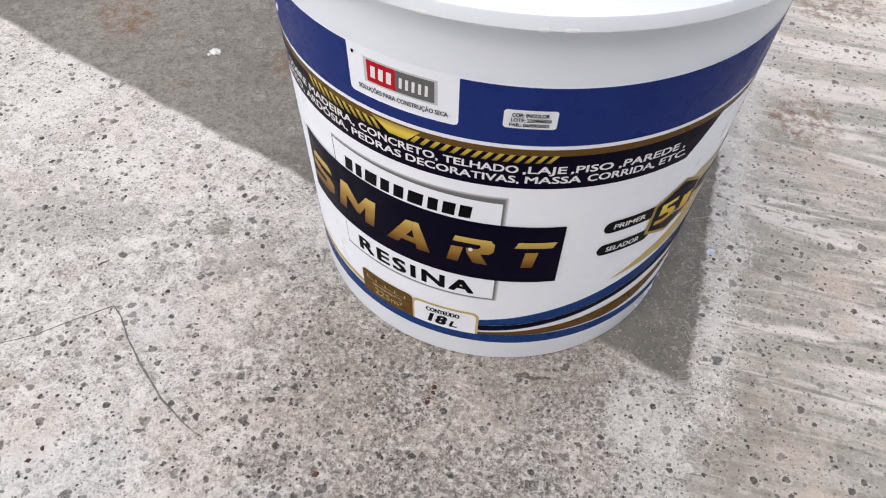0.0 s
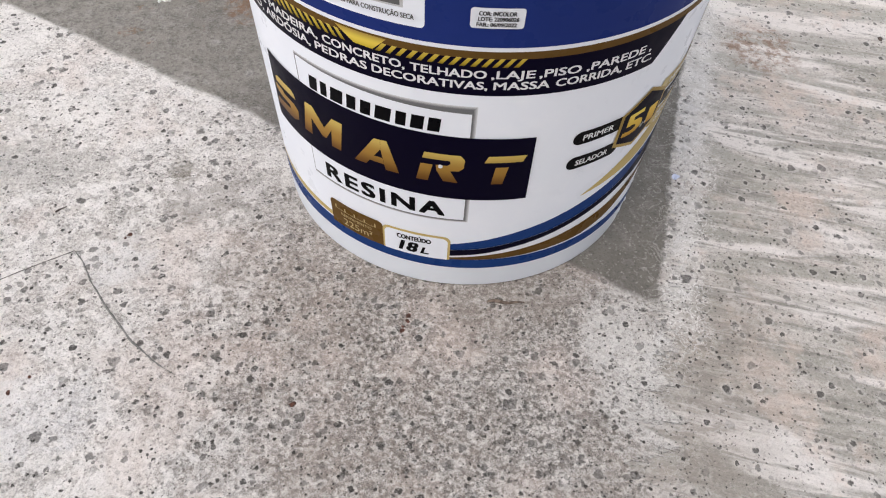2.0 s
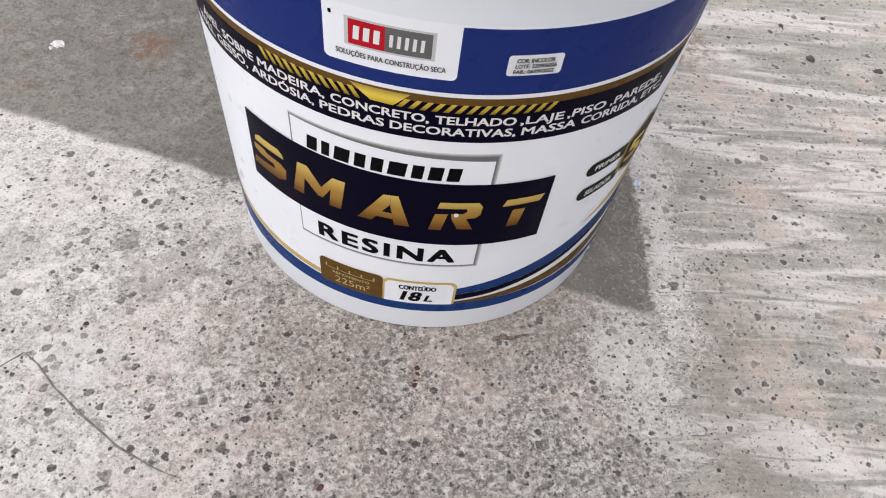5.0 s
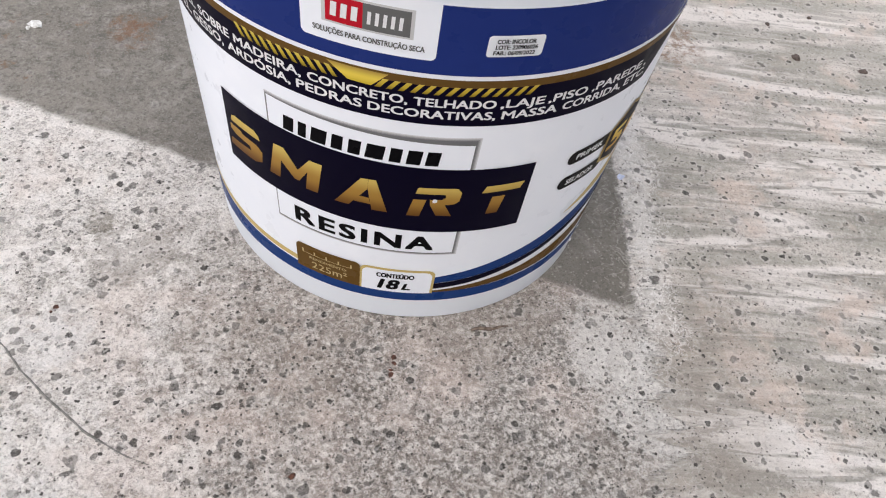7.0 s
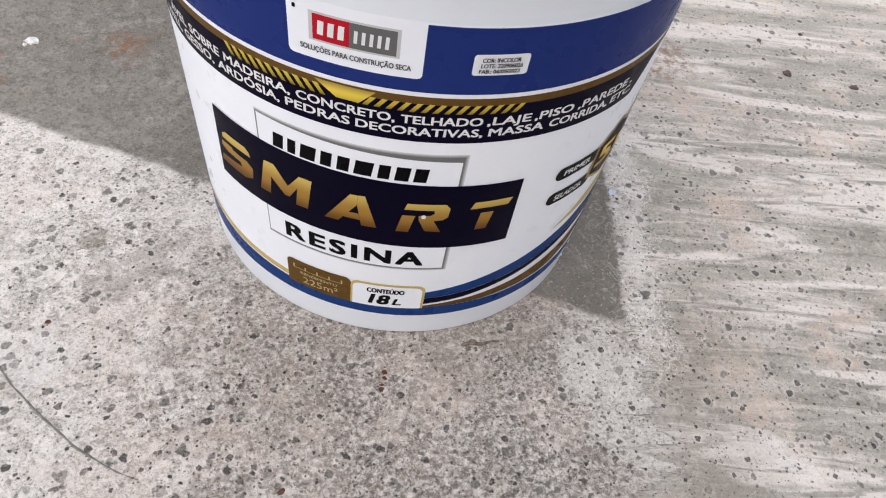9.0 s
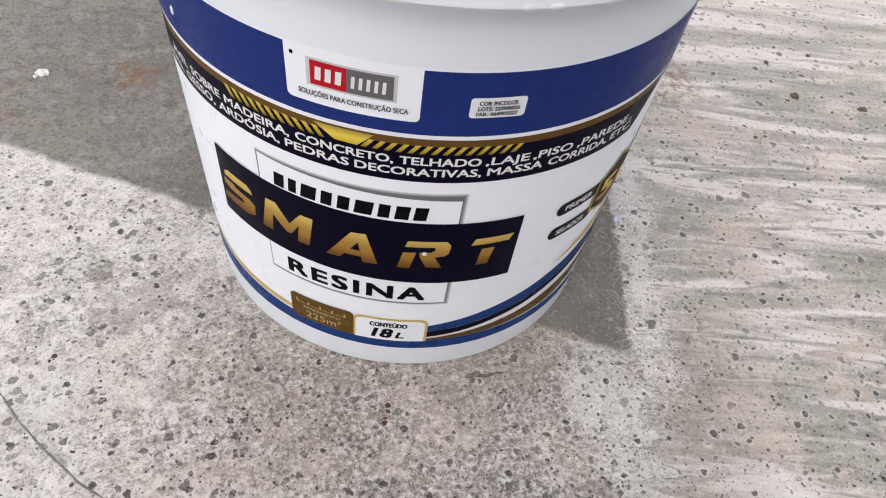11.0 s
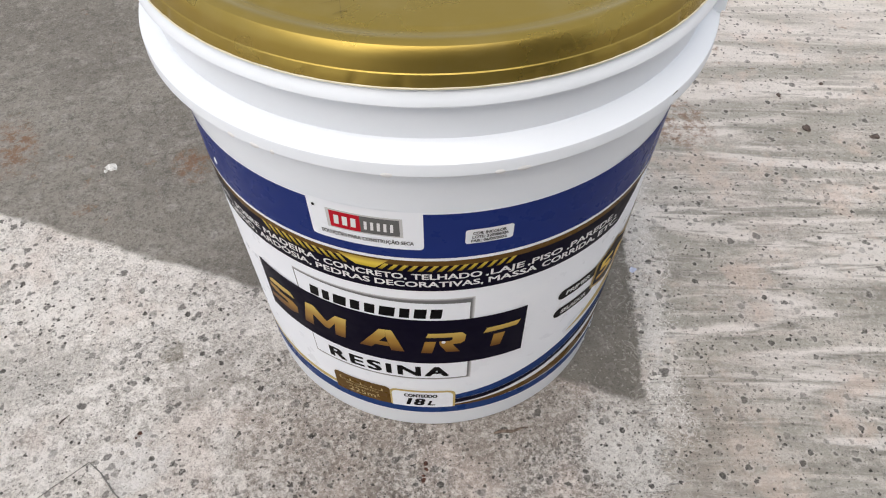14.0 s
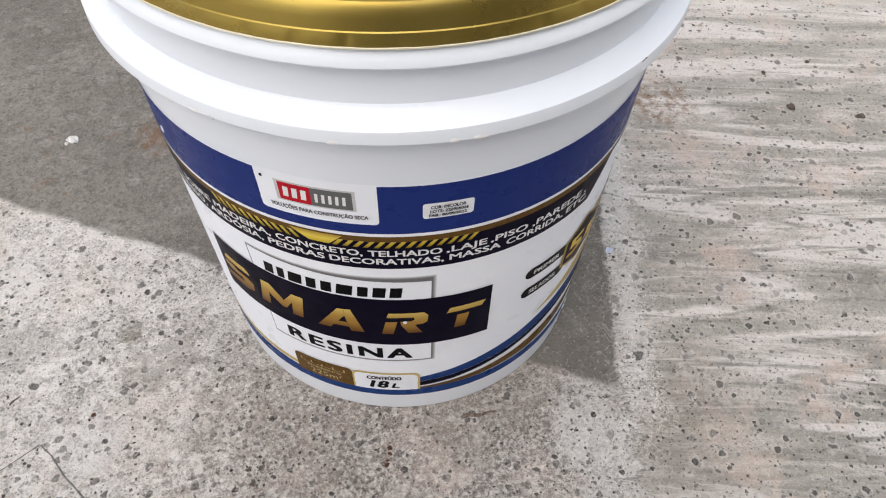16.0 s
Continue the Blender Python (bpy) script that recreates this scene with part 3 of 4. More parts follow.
def bucket():
    top = thing("bucket", pose(*AXIS, 0), "white plastic resin bucket with blue and gold label on concrete", "bucket")
    body = part("body", revolve([(0.0, 0.004), (0.122, 0.004), (0.126, 0.0), (0.1296, 0.0), (0.1310, 0.0014), (wall(0.02), 0.02), (wall(0.12), 0.12), (wall(0.2690), 0.2690),
                                 (0.1486, 0.2705), (0.1480, 0.28), (0.1480, 0.3148), (0.1440, 0.3148), (0.1440, 0.27), (0.1285, 0.008), (0.0, 0.008)]), WHITE, top)
    part("rim_flange", revolve([(0.1486, 0.2715), (0.1560, 0.2706), (0.1572, 0.2710), (0.1578, 0.2720), (0.1578, 0.2776), (0.1575, 0.2786), (0.1567, 0.2792), (0.1530, 0.2819), (0.1500, 0.2842), (0.1488, 0.2850), (0.1478, 0.2853)]), WHITE, top)
    part("neck_bead", revolve([(0.1478, 0.3070), (0.1530, 0.3063), (0.1541, 0.3064), (0.1546, 0.3071), (0.1544, 0.3084), (0.1534, 0.3106), (0.1520, 0.3128), (0.1508, 0.3146), (0.1478, 0.3152)]), WHITE, top)
    # small bright white blobs low on the flange's outer face
    for a, w in ((-52, 2.4), (-47, 2.8), (-43.5, 1.2), (-24, 3.0), (-6, 2.6), (-2, 3.6), (30, 2.4), (62, 2.2), (120, 2.6), (170, 2.4), (230, 2.6)):
        bm = bmesh.new()
        bmesh.ops.create_uvsphere(bm, u_segments=14, v_segments=8, radius=0.001)
        for v in bm.verts:
            v.co = (v.co.x * w, v.co.y * 0.7, v.co.z * 1.5)
        bmesh.ops.transform(bm, matrix=Matrix.Rotation(radians(a), 4, "Z") @ Matrix.Translation((0, -0.1575, 0.2722)), verts=bm.verts[:])
        part("flange_blob", bm, PAPER, body)
    bm = bmesh.new()
    bmesh.ops.create_uvsphere(bm, u_segments=12, v_segments=6, radius=0.001)
    for v in bm.verts:
        v.co = (v.co.x * 3.2, v.co.y * 0.25, v.co.z * 0.5 + 0.00022 * math.sin(v.co.x * 4000))
    bmesh.ops.transform(bm, matrix=Matrix.Rotation(radians(SCUFF), 4, "Z") @ Matrix.Translation((0, -0.15755, 0.2778)), verts=bm.verts[:])
    part("scuff", bm, DIM, body, "thin dark scuff")
    lid(top)
    handle(top)
    label(top)
    return top


def lid(top):
    n, crimps = 600, 50
    profile = [(0.1505, 0.3152), (0.1526, 0.3149), (0.1530, 0.3154), (0.1526, 0.3172), (0.1520, 0.3190), (0.1514, 0.3203), (0.1509, 0.3207), (0.1507, 0.3214), (0.1499, 0.3250), (0.1486, 0.3284), (0.1468, 0.3303), (0.1449, 0.3310), (0.1435, 0.3312),
               (0.1420, 0.3311), (0.1402, 0.3303), (0.1388, 0.3299), (0.1368, 0.3297), (0.1358, 0.3290), (0.1350, 0.3278), (0.1340, 0.3273), (0.1318, 0.3272), (0.1305, 0.3277), (0.1290, 0.3280), (0.09, 0.3281), (0.05, 0.3283), (0.0, 0.3284)]
    bm = revolve(profile, n)
    for v in bm.verts:
        r = math.hypot(v.co.x, v.co.y)
        f = max(0.0, 1 - abs(v.co.z - 0.3168) / 0.0034) if r > 0.1495 else 0.0
        if f > 0:
            a = math.atan2(v.co.x, -v.co.y)
            wave = max(0.0, math.cos(crimps * a + 0.5 * math.sin(3 * a))) ** 4
            k = 1 - 0.0045 * f * wave
            v.co.x, v.co.y = v.co.x * k, v.co.y * k
    cover = part("lid", bm, GOLD, top, "gold lacquered metal lid with a crimped skirt")
    # short scratches on the panel
    for x0, y0, x1, y1 in ((-0.067, -0.090, -0.070, -0.1075), (-0.077, -0.0955, -0.063, -0.093), (-0.073, -0.104, -0.0665, -0.103), (0.0405, -0.1215, 0.0417, -0.1208)):
        bm = bmesh.new()
        t = Vector((x1 - x0, y1 - y0, 0)).normalized()
        w = Vector((-t.y, t.x, 0)) * 0.0002
        p, q = Vector((x0, y0, 0.32835)), Vector((x1, y1, 0.32835))
        bm.faces.new([bm.verts.new(c) for c in (p - w * 0.3, q - w, q + w, p + w * 0.3)])
        part("lid_scratch", bm, SCRATCH, cover)
    # bare bright edge of the crimped sheet
    part("edge", revolve([(0.1518, 0.31455), (0.1531, 0.31440), (0.15345, 0.31475), (0.15335, 0.31525), (0.1529, 0.31540)], 240), EDGE, cover, "bright worn bare metal edge")


SCRATCH = Mat("scratched_lacquer", 0.5, 0.8, (0.27, 0.195, 0.06)).m
EDGE = Mat("bare_metal", 0.4, 0.5, (0.85, 0.80, 0.62)).m


def handle(top):
    """Plastic bail that hangs on the far side from two ears under the rim."""
    bm = bmesh.new()
    rows = []
    n = 64
    for i in range(n + 1):
        f = math.pi * i / n
        a = radians(76) + f
        z = 0.252 - 0.09 * math.sin(f)
        r = 0.1600 + 0.004 * math.sin(f)
        out = Vector((math.sin(a), -math.cos(a), 0))
        c = out * r + Vector((0, 0, z))
        rows.append([bm.verts.new(c + out * u + Vector((0, 0, w))) for u, w in ((-0.0015, -0.004), (0.001, -0.0045), (0.0022, -0.003), (0.0022, 0.003), (0.001, 0.0045), (-0.0015, 0.004))])
    for p, q in zip(rows, rows[1:]):
        for j in range(6):
            bm.faces.new((p[j], p[(j + 1) % 6], q[(j + 1) % 6], q[j]))
    for end in (rows[0], rows[-1][::-1]):
        bm.faces.new(end)
    bmesh.ops.recalc_face_normals(bm, faces=bm.faces[:])
    part("bail_handle", bm, WHITE, top, "white plastic bail handle hanging down")
    for a in (76, 256):
        bm = bmesh.new()
        bmesh.ops.create_cone(bm, cap_ends=True, segments=24, radius1=0.0085, radius2=0.007, depth=0.016, matrix=Matrix.Rotation(radians(90), 4, "X"))
        bmesh.ops.bevel(bm, geom=[e for e in bm.edges if e.calc_face_angle(0) > 0.8], offset=0.001, segments=2, affect="EDGES")
        bmesh.ops.transform(bm, matrix=Matrix.Rotation(radians(a), 4, "Z") @ Matrix.Translation((0, -0.1545, 0.252)), verts=bm.verts[:])
        part("handle_ear", bm, WHITE, top)
        bm = bmesh.new()
        bmesh.ops.create_cube(bm, size=1)
        for v in bm.verts:
            v.co = (v.co.x * 0.015, v.co.y * (0.013 if v.co.z < 0 else 0.0105), v.co.z * 0.031)
        bmesh.ops.bevel(bm, geom=bm.edges[:], offset=0.002, segments=2, affect="EDGES")
        bmesh.ops.transform(bm, matrix=Matrix.Rotation(radians(a - 16.5), 4, "Z") @ Matrix.Translation((0, -0.1532, 0.2935)), verts=bm.verts[:])
        part("rim_lug", bm, WHITE, top)


def label(top):
    """The printed sleeve: coloured fields, words and plain marks wrapped round the wall."""
    sleeve = part("label_sleeve", wrap(flat(box(-179.8, 179.8, 20.5, 237)), 0), FILM, top, "glossy white printed label sleeve")

    def ink_on(name, bm, mat, layer, text=""):
        return part(name, wrap(bm, layer), mat, sleeve, text)

    # blue band with a notch for the maker's mark
    ink_on("blue_band", flat(box(-179, -41.6, 201, 236), box(-41.6, -18.9, 201, 208.6), box(-18.9, 179, 201, 236)), BLUE, 1)
    ink_on("notch", flat(rounded(-41.9, -18.6, 208.2, 236.8, 2.5, top=False)), FILM, 2)
    ink_on("mark_border", flat(box(-38.0, -22.6, 217.6, 232.0)), MIST, 3)
    ink_on("mark_red", flat(box(-37.3, -31.0, 218.6, 231.0)), RED, 4)
    ink_on("mark_grey", flat(box(-31.0, -23.2, 218.6, 231.0)), DIM, 4)
    for i in range(3):
        ink_on("mark_bar", flat(*blocks(-36.5 + 1.75 * i, -35.05 + 1.75 * i, 221.4, 228.2, 0.72)), PAPER, 5)
    for i in range(5):
        ink_on("mark_bar", flat(*blocks(-30.3 + 1.3 * i, -29.3 + 1.3 * i, 221.4, 227.6, 0.6)), PAPER, 5)
    ink_on("slogan", letters("SOLUÇÕES PARA CONSTRUÇÃO SECA", -39.6, -20.6, 212.3, 215.0, 0.02), DIM, 4)
    ink_on("scuff", flat(rounded(-40.8, -40.2, 230.9, 232.9, 0.4)), BLACK, 4)
    # batch sticker
    ink_on("batch_sticker", flat(rounded(-10.4, -0.6, 212.0, 223.0, 1.6)), STICKER, 3)
    ink_on("batch_text", letters("COR: INCOLOR", -8.9, -2.2, 219.0, 221.2, 0.02), BLACK, 4)
    ink_on("batch_text", letters("LOTE: 220906026", -9.0, -1.7, 216.1, 218.2, 0.02), BLACK, 4)
    ink_on("batch_text", letters("FAB.: 06/09/2022", -9.2, -2.0, 213.2, 215.2, 0.02), BLACK, 4)

    # gold line, black ribbon and its two lines of words
    ink_on("gold_line", flat(box(-100, 64.4, 194.2, 198.6)), BRONZE, 1)
    ink_on("black_ribbon", flat([(-100, 171.8), (32.8, 171.0), (40.4, 194.3), (-100, 194.3)]), NAVY, 1)
    for i in range(11):
        a = -56.8 + 1.95 * i
        ink_on("hazard_stripe", flat(box(a + 1.0, a + 2.0, 189.3, 195.2, -1.6)), YELLOW, 2)
    ink_on("hazard_plate", flat([(-37.4, 197.6), (-33.4, 190.0), (-29.2, 189.6), (-26.2, 197.4)]), BRIGHT_GOLD, 2)
    for i in range(14):
        a = -29.6 + 2.1 * i
        ink_on("hazard_stripe", flat(box(a + 1.0, a + 2.0, 189.5, 194.6, 1.5)), YELLOW, 2)
    for w, a0, a1 in (("ÁVEL", -78.5, -71.0), ("SOBRE", -69.6, -59.6), ("MADEIRA,", -58.2, -42.6), ("CONCRETO,", -41.2, -22.6), ("TELHADO", -21.4, -6.4), (",LAJE", -5.4, 3.2), (",PISO", 4.2, 12.8), (",PAREDE ,", 14.2, 30.4)):
        ink_on("ribbon_text", letters(w, a0, a1, 182.5, 187.3, 0.022), PAPER, 2)
    for w, a0, a1 in (("WALL,", -82.0, -74.0), ("GESSO,", -72.6, -61.8), ("ARDÓSIA,", -60.4, -45.0), ("PEDRAS", -43.6, -30.8), ("DECORATIVAS,", -29.6, -6.0), ("MASSA", -4.7, 6.6), ("CORRIDA,", 8.0, 23.2), ("ETC.", 24.4, 31.6)):
        ink_on("ribbon_text", letters(w, a0, a1, 175.5, 180.3, 0.022), PAPER, 2)

    # name plates: a white plate, a dark plate and another white plate, each with a grey printed edge
    for i, m in enumerate(EDGES):
        g = 2.6 - 0.6 * i
        ink_on("plate_edge", flat(box(-51.5 - 0.12 * g, -8.4 + g * 0.42, 130, 160.9 + g)), m, 1 + 0.4 * i)
        ink_on("plate_edge", flat(box(-51.6 - 0.12 * g, -8.1 + g * 0.42, 71.8 - 0.8 * g, 100)), m, 1 + 0.4 * i)
    ink_on("white_plate", flat([(-51.4, 120), (-8.4, 120), (-8.4, 158.4), (-51.3, 161.6)]), FILM, 3)
    ink_on("white_plate", flat(box(-51.5, -8.1, 72.0, 110)), FILM, 3)
    for a0, a1 in ((-47.7, -44.8), (-44.2, -42.0), (-41.4, -37.4), (-36.9, -34.1), (-33.4, -30.4), (-29.9, -25.5), (-25.0, -22.2), (-21.6, -18.2), (-17.8, -14.6)):
        ink_on("name_bar", flat(*blocks(a0, a1, 143.9, 153.5)), BLACK, 4)
    ink_on("dark_plate", flat([(-66.8, 93.6), (6.8, 90.6), (6.3, 140.9), (-66.1, 143.8)]), NAVY, 4)
    gold = (
        [[(-64.2, 123.6), (-54.9, 123.6), (-55.2, 126.6), (-56.4, 129.2), (-62.6, 129.2), (-64.0, 127.2)],
         [(-64.8, 120.8), (-64.9, 116.8), (-63.0, 114.8), (-58.6, 114.4), (-58.2, 111.4), (-65.4, 109.6), (-66.0, 104.2), (-57.4, 104.6), (-55.0, 107.6), (-54.6, 115.6), (-56.2, 118.6), (-60.8, 119.4), (-61.0, 120.8)]],
        [[(-52.8, 104.6), (-49.9, 104.8), (-49.2, 118.6), (-45.9, 109.6), (-44.7, 109.6), (-42.5, 119.0), (-43.1, 105.6), (-40.2, 105.8), (-38.9, 128.6), (-41.9, 128.6), (-44.9, 117.6), (-48.2, 129.4), (-50.8, 128.8)]],
        [[(-36.2, 104.8), (-33.0, 105.0), (-28.9, 120.6), (-28.8, 128.2), (-30.4, 127.8)], [(-27.8, 105.0), (-24.4, 105.2), (-27.2, 128.6), (-28.76, 128.2), (-28.86, 120.6)], [(-32.0, 109.2), (-28.1, 109.2), (-28.5, 114.0), (-30.7, 114.0)]],
        [[(-18.3, 127.6), (-18.8, 122.8), (-12.4, 122.8), (-12.2, 120.6), (-13.0, 118.8), (-15.6, 118.6), (-15.4, 114.4), (-13.8, 106.0), (-10.3, 105.4), (-12.2, 114.6), (-10.2, 115.2), (-9.2, 117.6), (-9.0, 124.2), (-10.0, 127.6)], [(-20.2, 104.8), (-17.4, 104.8), (-16.3, 118.4), (-19.1, 118.2)]],
        [box(-4.6, 4.2, 122.8, 127.9, 0.8), [(-2.5, 105.2), (0.2, 105.2), (1.1, 119.0), (-1.9, 119.0)]])
    for shapes in gold:
        ink_on("gold_block", flat(*shapes), LETTER_GOLD, 5)
    ink_on("plate_word", letters("RESINA", -46.4, -13.2, 75.2, 86.8, 0.036, 0.0, 1.2), BLACK, 4)
    ink_on("resin_drop", flat(rounded(-15.0, -14.0, 116.4, 119.4, 1.1)), STICKER, 7)

    for a, z, w, h in ((-72.4, 213.6, 1.6, 2.2), (61.5, 26.5, 2.0, 2.2), (58.8, 11.0, 1.4, 1.6), (52.4, 12.0, 3.0, 1.4), (49.2, 12.4, 2.2, 1.5), (44.0, 8.6, 1.0, 1.2), (64.0, 9.0, 1.0, 1.4)):
        bm = bmesh.new()
        bmesh.ops.create_uvsphere(bm, u_segments=12, v_segments=8, radius=0.001)
        for v in bm.verts:
            v.co = (v.co.x * w, v.co.y * 0.6, v.co.z * h * (1.25 if v.co.z < 0 else 1.0))
        bmesh.ops.transform(bm, matrix=Matrix.Rotation(radians(a), 4, "Z") @ Matrix.Translation((0, -wall(z / 1000) - 0.0002, z / 1000)), verts=bm.verts[:])
        part("dried_drip", bm, STICKER, sleeve, "dried pale resin drip")

    # lower band, content badges and the sweeping curves
    ink_on("low_band", flat(box(-179, 179, 21.4, 30.8)), BLUE2, 1)
    ink_on("left_sweep", band([(-110, 64), (-90, 48), (-80, 43.8), (-68, 41.5), (-46, 38.5)], [(-110, 58), (-90, 43), (-80, 38.6), (-68, 36.4), (-46, 34)]), SWOOSH_GOLD, 1)
    ink_on("left_sweep", band([(-110, 57), (-90, 42.2), (-80, 37.8), (-68, 35.4), (-46, 32.5)], [(-110, 30), (-90, 30), (-80, 30), (-68, 30), (-46, 30)]), BLUE2, 1)
    ink_on("yield_badge", flat(rounded(-47.4, -29.8, 30, 54.0, 4, bottom=False)), BRONZE, 3)
    ink_on("ruler", flat(box(-45.6, -32.0, 46.0, 46.4), *[box(-45.6 + i * 3.3, -45.2 + i * 3.3, 46.4, 49.4) for i in range(5)]), TAN, 4)
    ink_on("badge_text", letters("RENDIMENTO", -43.6, -33.4, 41.6, 43.9, 0.01), TAN, 4)
    ink_on("badge_text", letters("225m²", -43.0, -33.2, 33.4, 39.6, 0.0), TAN, 4)
    ink_on("content_badge_edge", flat(rounded(-29.9, -10.9, 30, 53.6, 5, bottom=False)), SWOOSH_GOLD, 3)
    ink_on("content_badge", flat(rounded(-29.3, -11.6, 30, 51.6, 4.4, bottom=False)), FILM, 4)
    ink_on("badge_text", letters("CONTEÚDO", -25.6, -16.2, 44.6, 48.8, 0.03), BLACK, 5)
    ink_on("badge_text", letters("18", -25.0, -19.8, 33.2, 42.6, 0.035, 0.2), BLACK, 5)
    ink_on("badge_text", letters("L", -18.9, -16.8, 33.4, 39.8, 0.03, 0.2), BLACK, 5)
    ink_on("badge_tab", flat(box(-31.0, -28.6, 39.4, 41.6)), NAVY, 2)
    ink_on("blue_sweep", band([(-12, 46), (-2, 51.5), (16, 63.5), (41, 82), (56, 92.5), (64.4, 103)], [(-12, 40), (-2, 43), (16, 52), (41, 69), (56, 78), (64.4, 84)]), BLUE2, 1)
    ink_on("navy_sweep", band([(-12, 40), (-2, 43), (16, 52), (41, 69), (52, 84), (64.4, 118)], [(-12, 34), (-2, 37.5), (16, 47), (41, 62.5), (52, 66), (64.4, 71)]), NAVY, 2)
    ink_on("bronze_sweep", band([(-12, 32.4), (4, 37), (16, 41), (38, 51), (52, 60), (64.4, 68.4)], [(-12, 30.8), (4, 31.2), (16, 32), (28, 32.6), (38, 37), (52, 50), (64.4, 61.5)]), BRONZE, 2)
    ink_on("gold_sweep", band([(23.5, 78), (41, 100), (48, 112), (54, 132), (57.5, 160), (59.6, 193.8)], [(23.5, 77.4), (41, 84), (48, 89), (54, 96), (60, 106), (64.4, 124)]), SWOOSH_GOLD, 1)
    ink_on("gold_column", flat([(57, 126), (64.6, 126), (64.4, 194.2), (58.6, 194.2), (57.8, 165)]), SWOOSH_GOLD, 1)

    # five-in-one badge and its name tabs
    for w, a0, a1, z0, z1, m, ta, tb in (("PRIMER", 15.8, 31, 127.4, 137.6, BLACK, 18.4, 27.0), ("SELADOR", 15.8, 31, 107.2, 117.4, BLACK, 18.2, 27.6)):
        ink_on("name_tab", flat(rounded(a0, a1, z0, z1, 4.9)), m, 2)
        ink_on("tab_text", letters(w, ta, tb, z0 + 3.0, z1 - 3.0, 0.015), PAPER, 3)
    for w, a0, a1, z0, z1, m, ta, tb in (("IMPERMEABILIZANTE", 42, 63.6, 136.4, 147.4, TAN, 46.4, 62.4), ("VERNIZ", 42, 60.6, 122.6, 134.0, NAVY, 49.0, 57.6), ("MEMBRANA DE", 42, 63.2, 109.2, 121.0, TAN, 46.6, 60.8)):
        ink_on("name_tab", flat(rounded(a0, a1, z0, z1, 5.2)), m, 3)
        ink_on("tab_text", letters(w, ta, tb, z0 + 3.8, z1 - 3.4, 0.012), PAPER, 4)
    ink_on("tab_text", letters("CURA", 46.6, 51.6, 108.0, 112.0, 0.012), PAPER, 4)
    hexa = lambda k: [(37.4 + k * dx, 127 + k * dz) for dx, dz in ((0, 22.4), (8.4, 11.5), (8.4, -10.5), (0, -22.4), (-8.4, -14), (-8.4, 10.5))]
    ink_on("badge_rim", flat(hexa(1.0)), SWOOSH_GOLD, 4)
    ink_on("badge_field", flat(hexa(0.88)), NAVY, 5)
    ink_on("badge_number", letters("5", 31.4, 37.6, 118.4, 134.8, 0.03), BADGE_GOLD, 6)
    ink_on("badge_number", letters("1", 40.2, 43.4, 118.2, 131.0, 0.03), BADGE_GOLD, 6)
    ink_on("badge_word", letters("EM", 37.8, 40.0, 118.4, 121.2, 0.01), MIST, 6)

    # information panel: heads, grey lines of small print and a table
    ink_on("panel_head", flat(box(64.5, 110, 183.4, 194.2)), BLACK, 2)
    for i in range(14):
        ink_on("head_bar", flat(box(68 + 2.6 * i, 69.7 + 2.6 * i, 186.2, 191.4, 0.5)), PAPER, 3)
    z = 178.2
    rng = random.Random(4)
    for head, width, rows in (("Descrição", 8.4, 4), ("Indicação", 8.6, 6), ("Benefícios", 8.2, 7), ("Preparação da superfície", 17.5, 7)):
        ink_on("panel_word", letters(head, 67.2, 67.2 + width, z - 3.2, z - 0.6, 0.025, 0.2), BLACK, 2)
        z -= 4.6
        for i in range(rows):
            a, strokes = 67.2, []
            end = 106 if i < rows - 1 else 90
            while a < end:
                w = rng.uniform(0.8, 3.2)
                strokes.append(box(a, min(a + w, end), z - 2.0, z - 0.7))
                a += w + 0.5
            ink_on("small_print", flat(*strokes), DIM, 2)
            z -= 2.75
        z -= 2.0
    ink_on("table_rules", flat(*[box(67.2, 106, 37.5 + 5.4 * i, 37.8 + 5.4 * i) for i in range(8)], box(67.2, 67.45, 37.5, 75.3), box(84, 84.2, 37.5, 75.3)), GREY, 2)
    for i in range(7):
        for a0 in (68, 85):
            ink_on("table_print", flat(*[box(a0 + 2.2 * j, a0 + 1.8 + 2.2 * j, 39.0 + 5.4 * i, 40.3 + 5.4 * i) for j in range(rng.randint(3, 6))]), DIM, 2)


bucket()


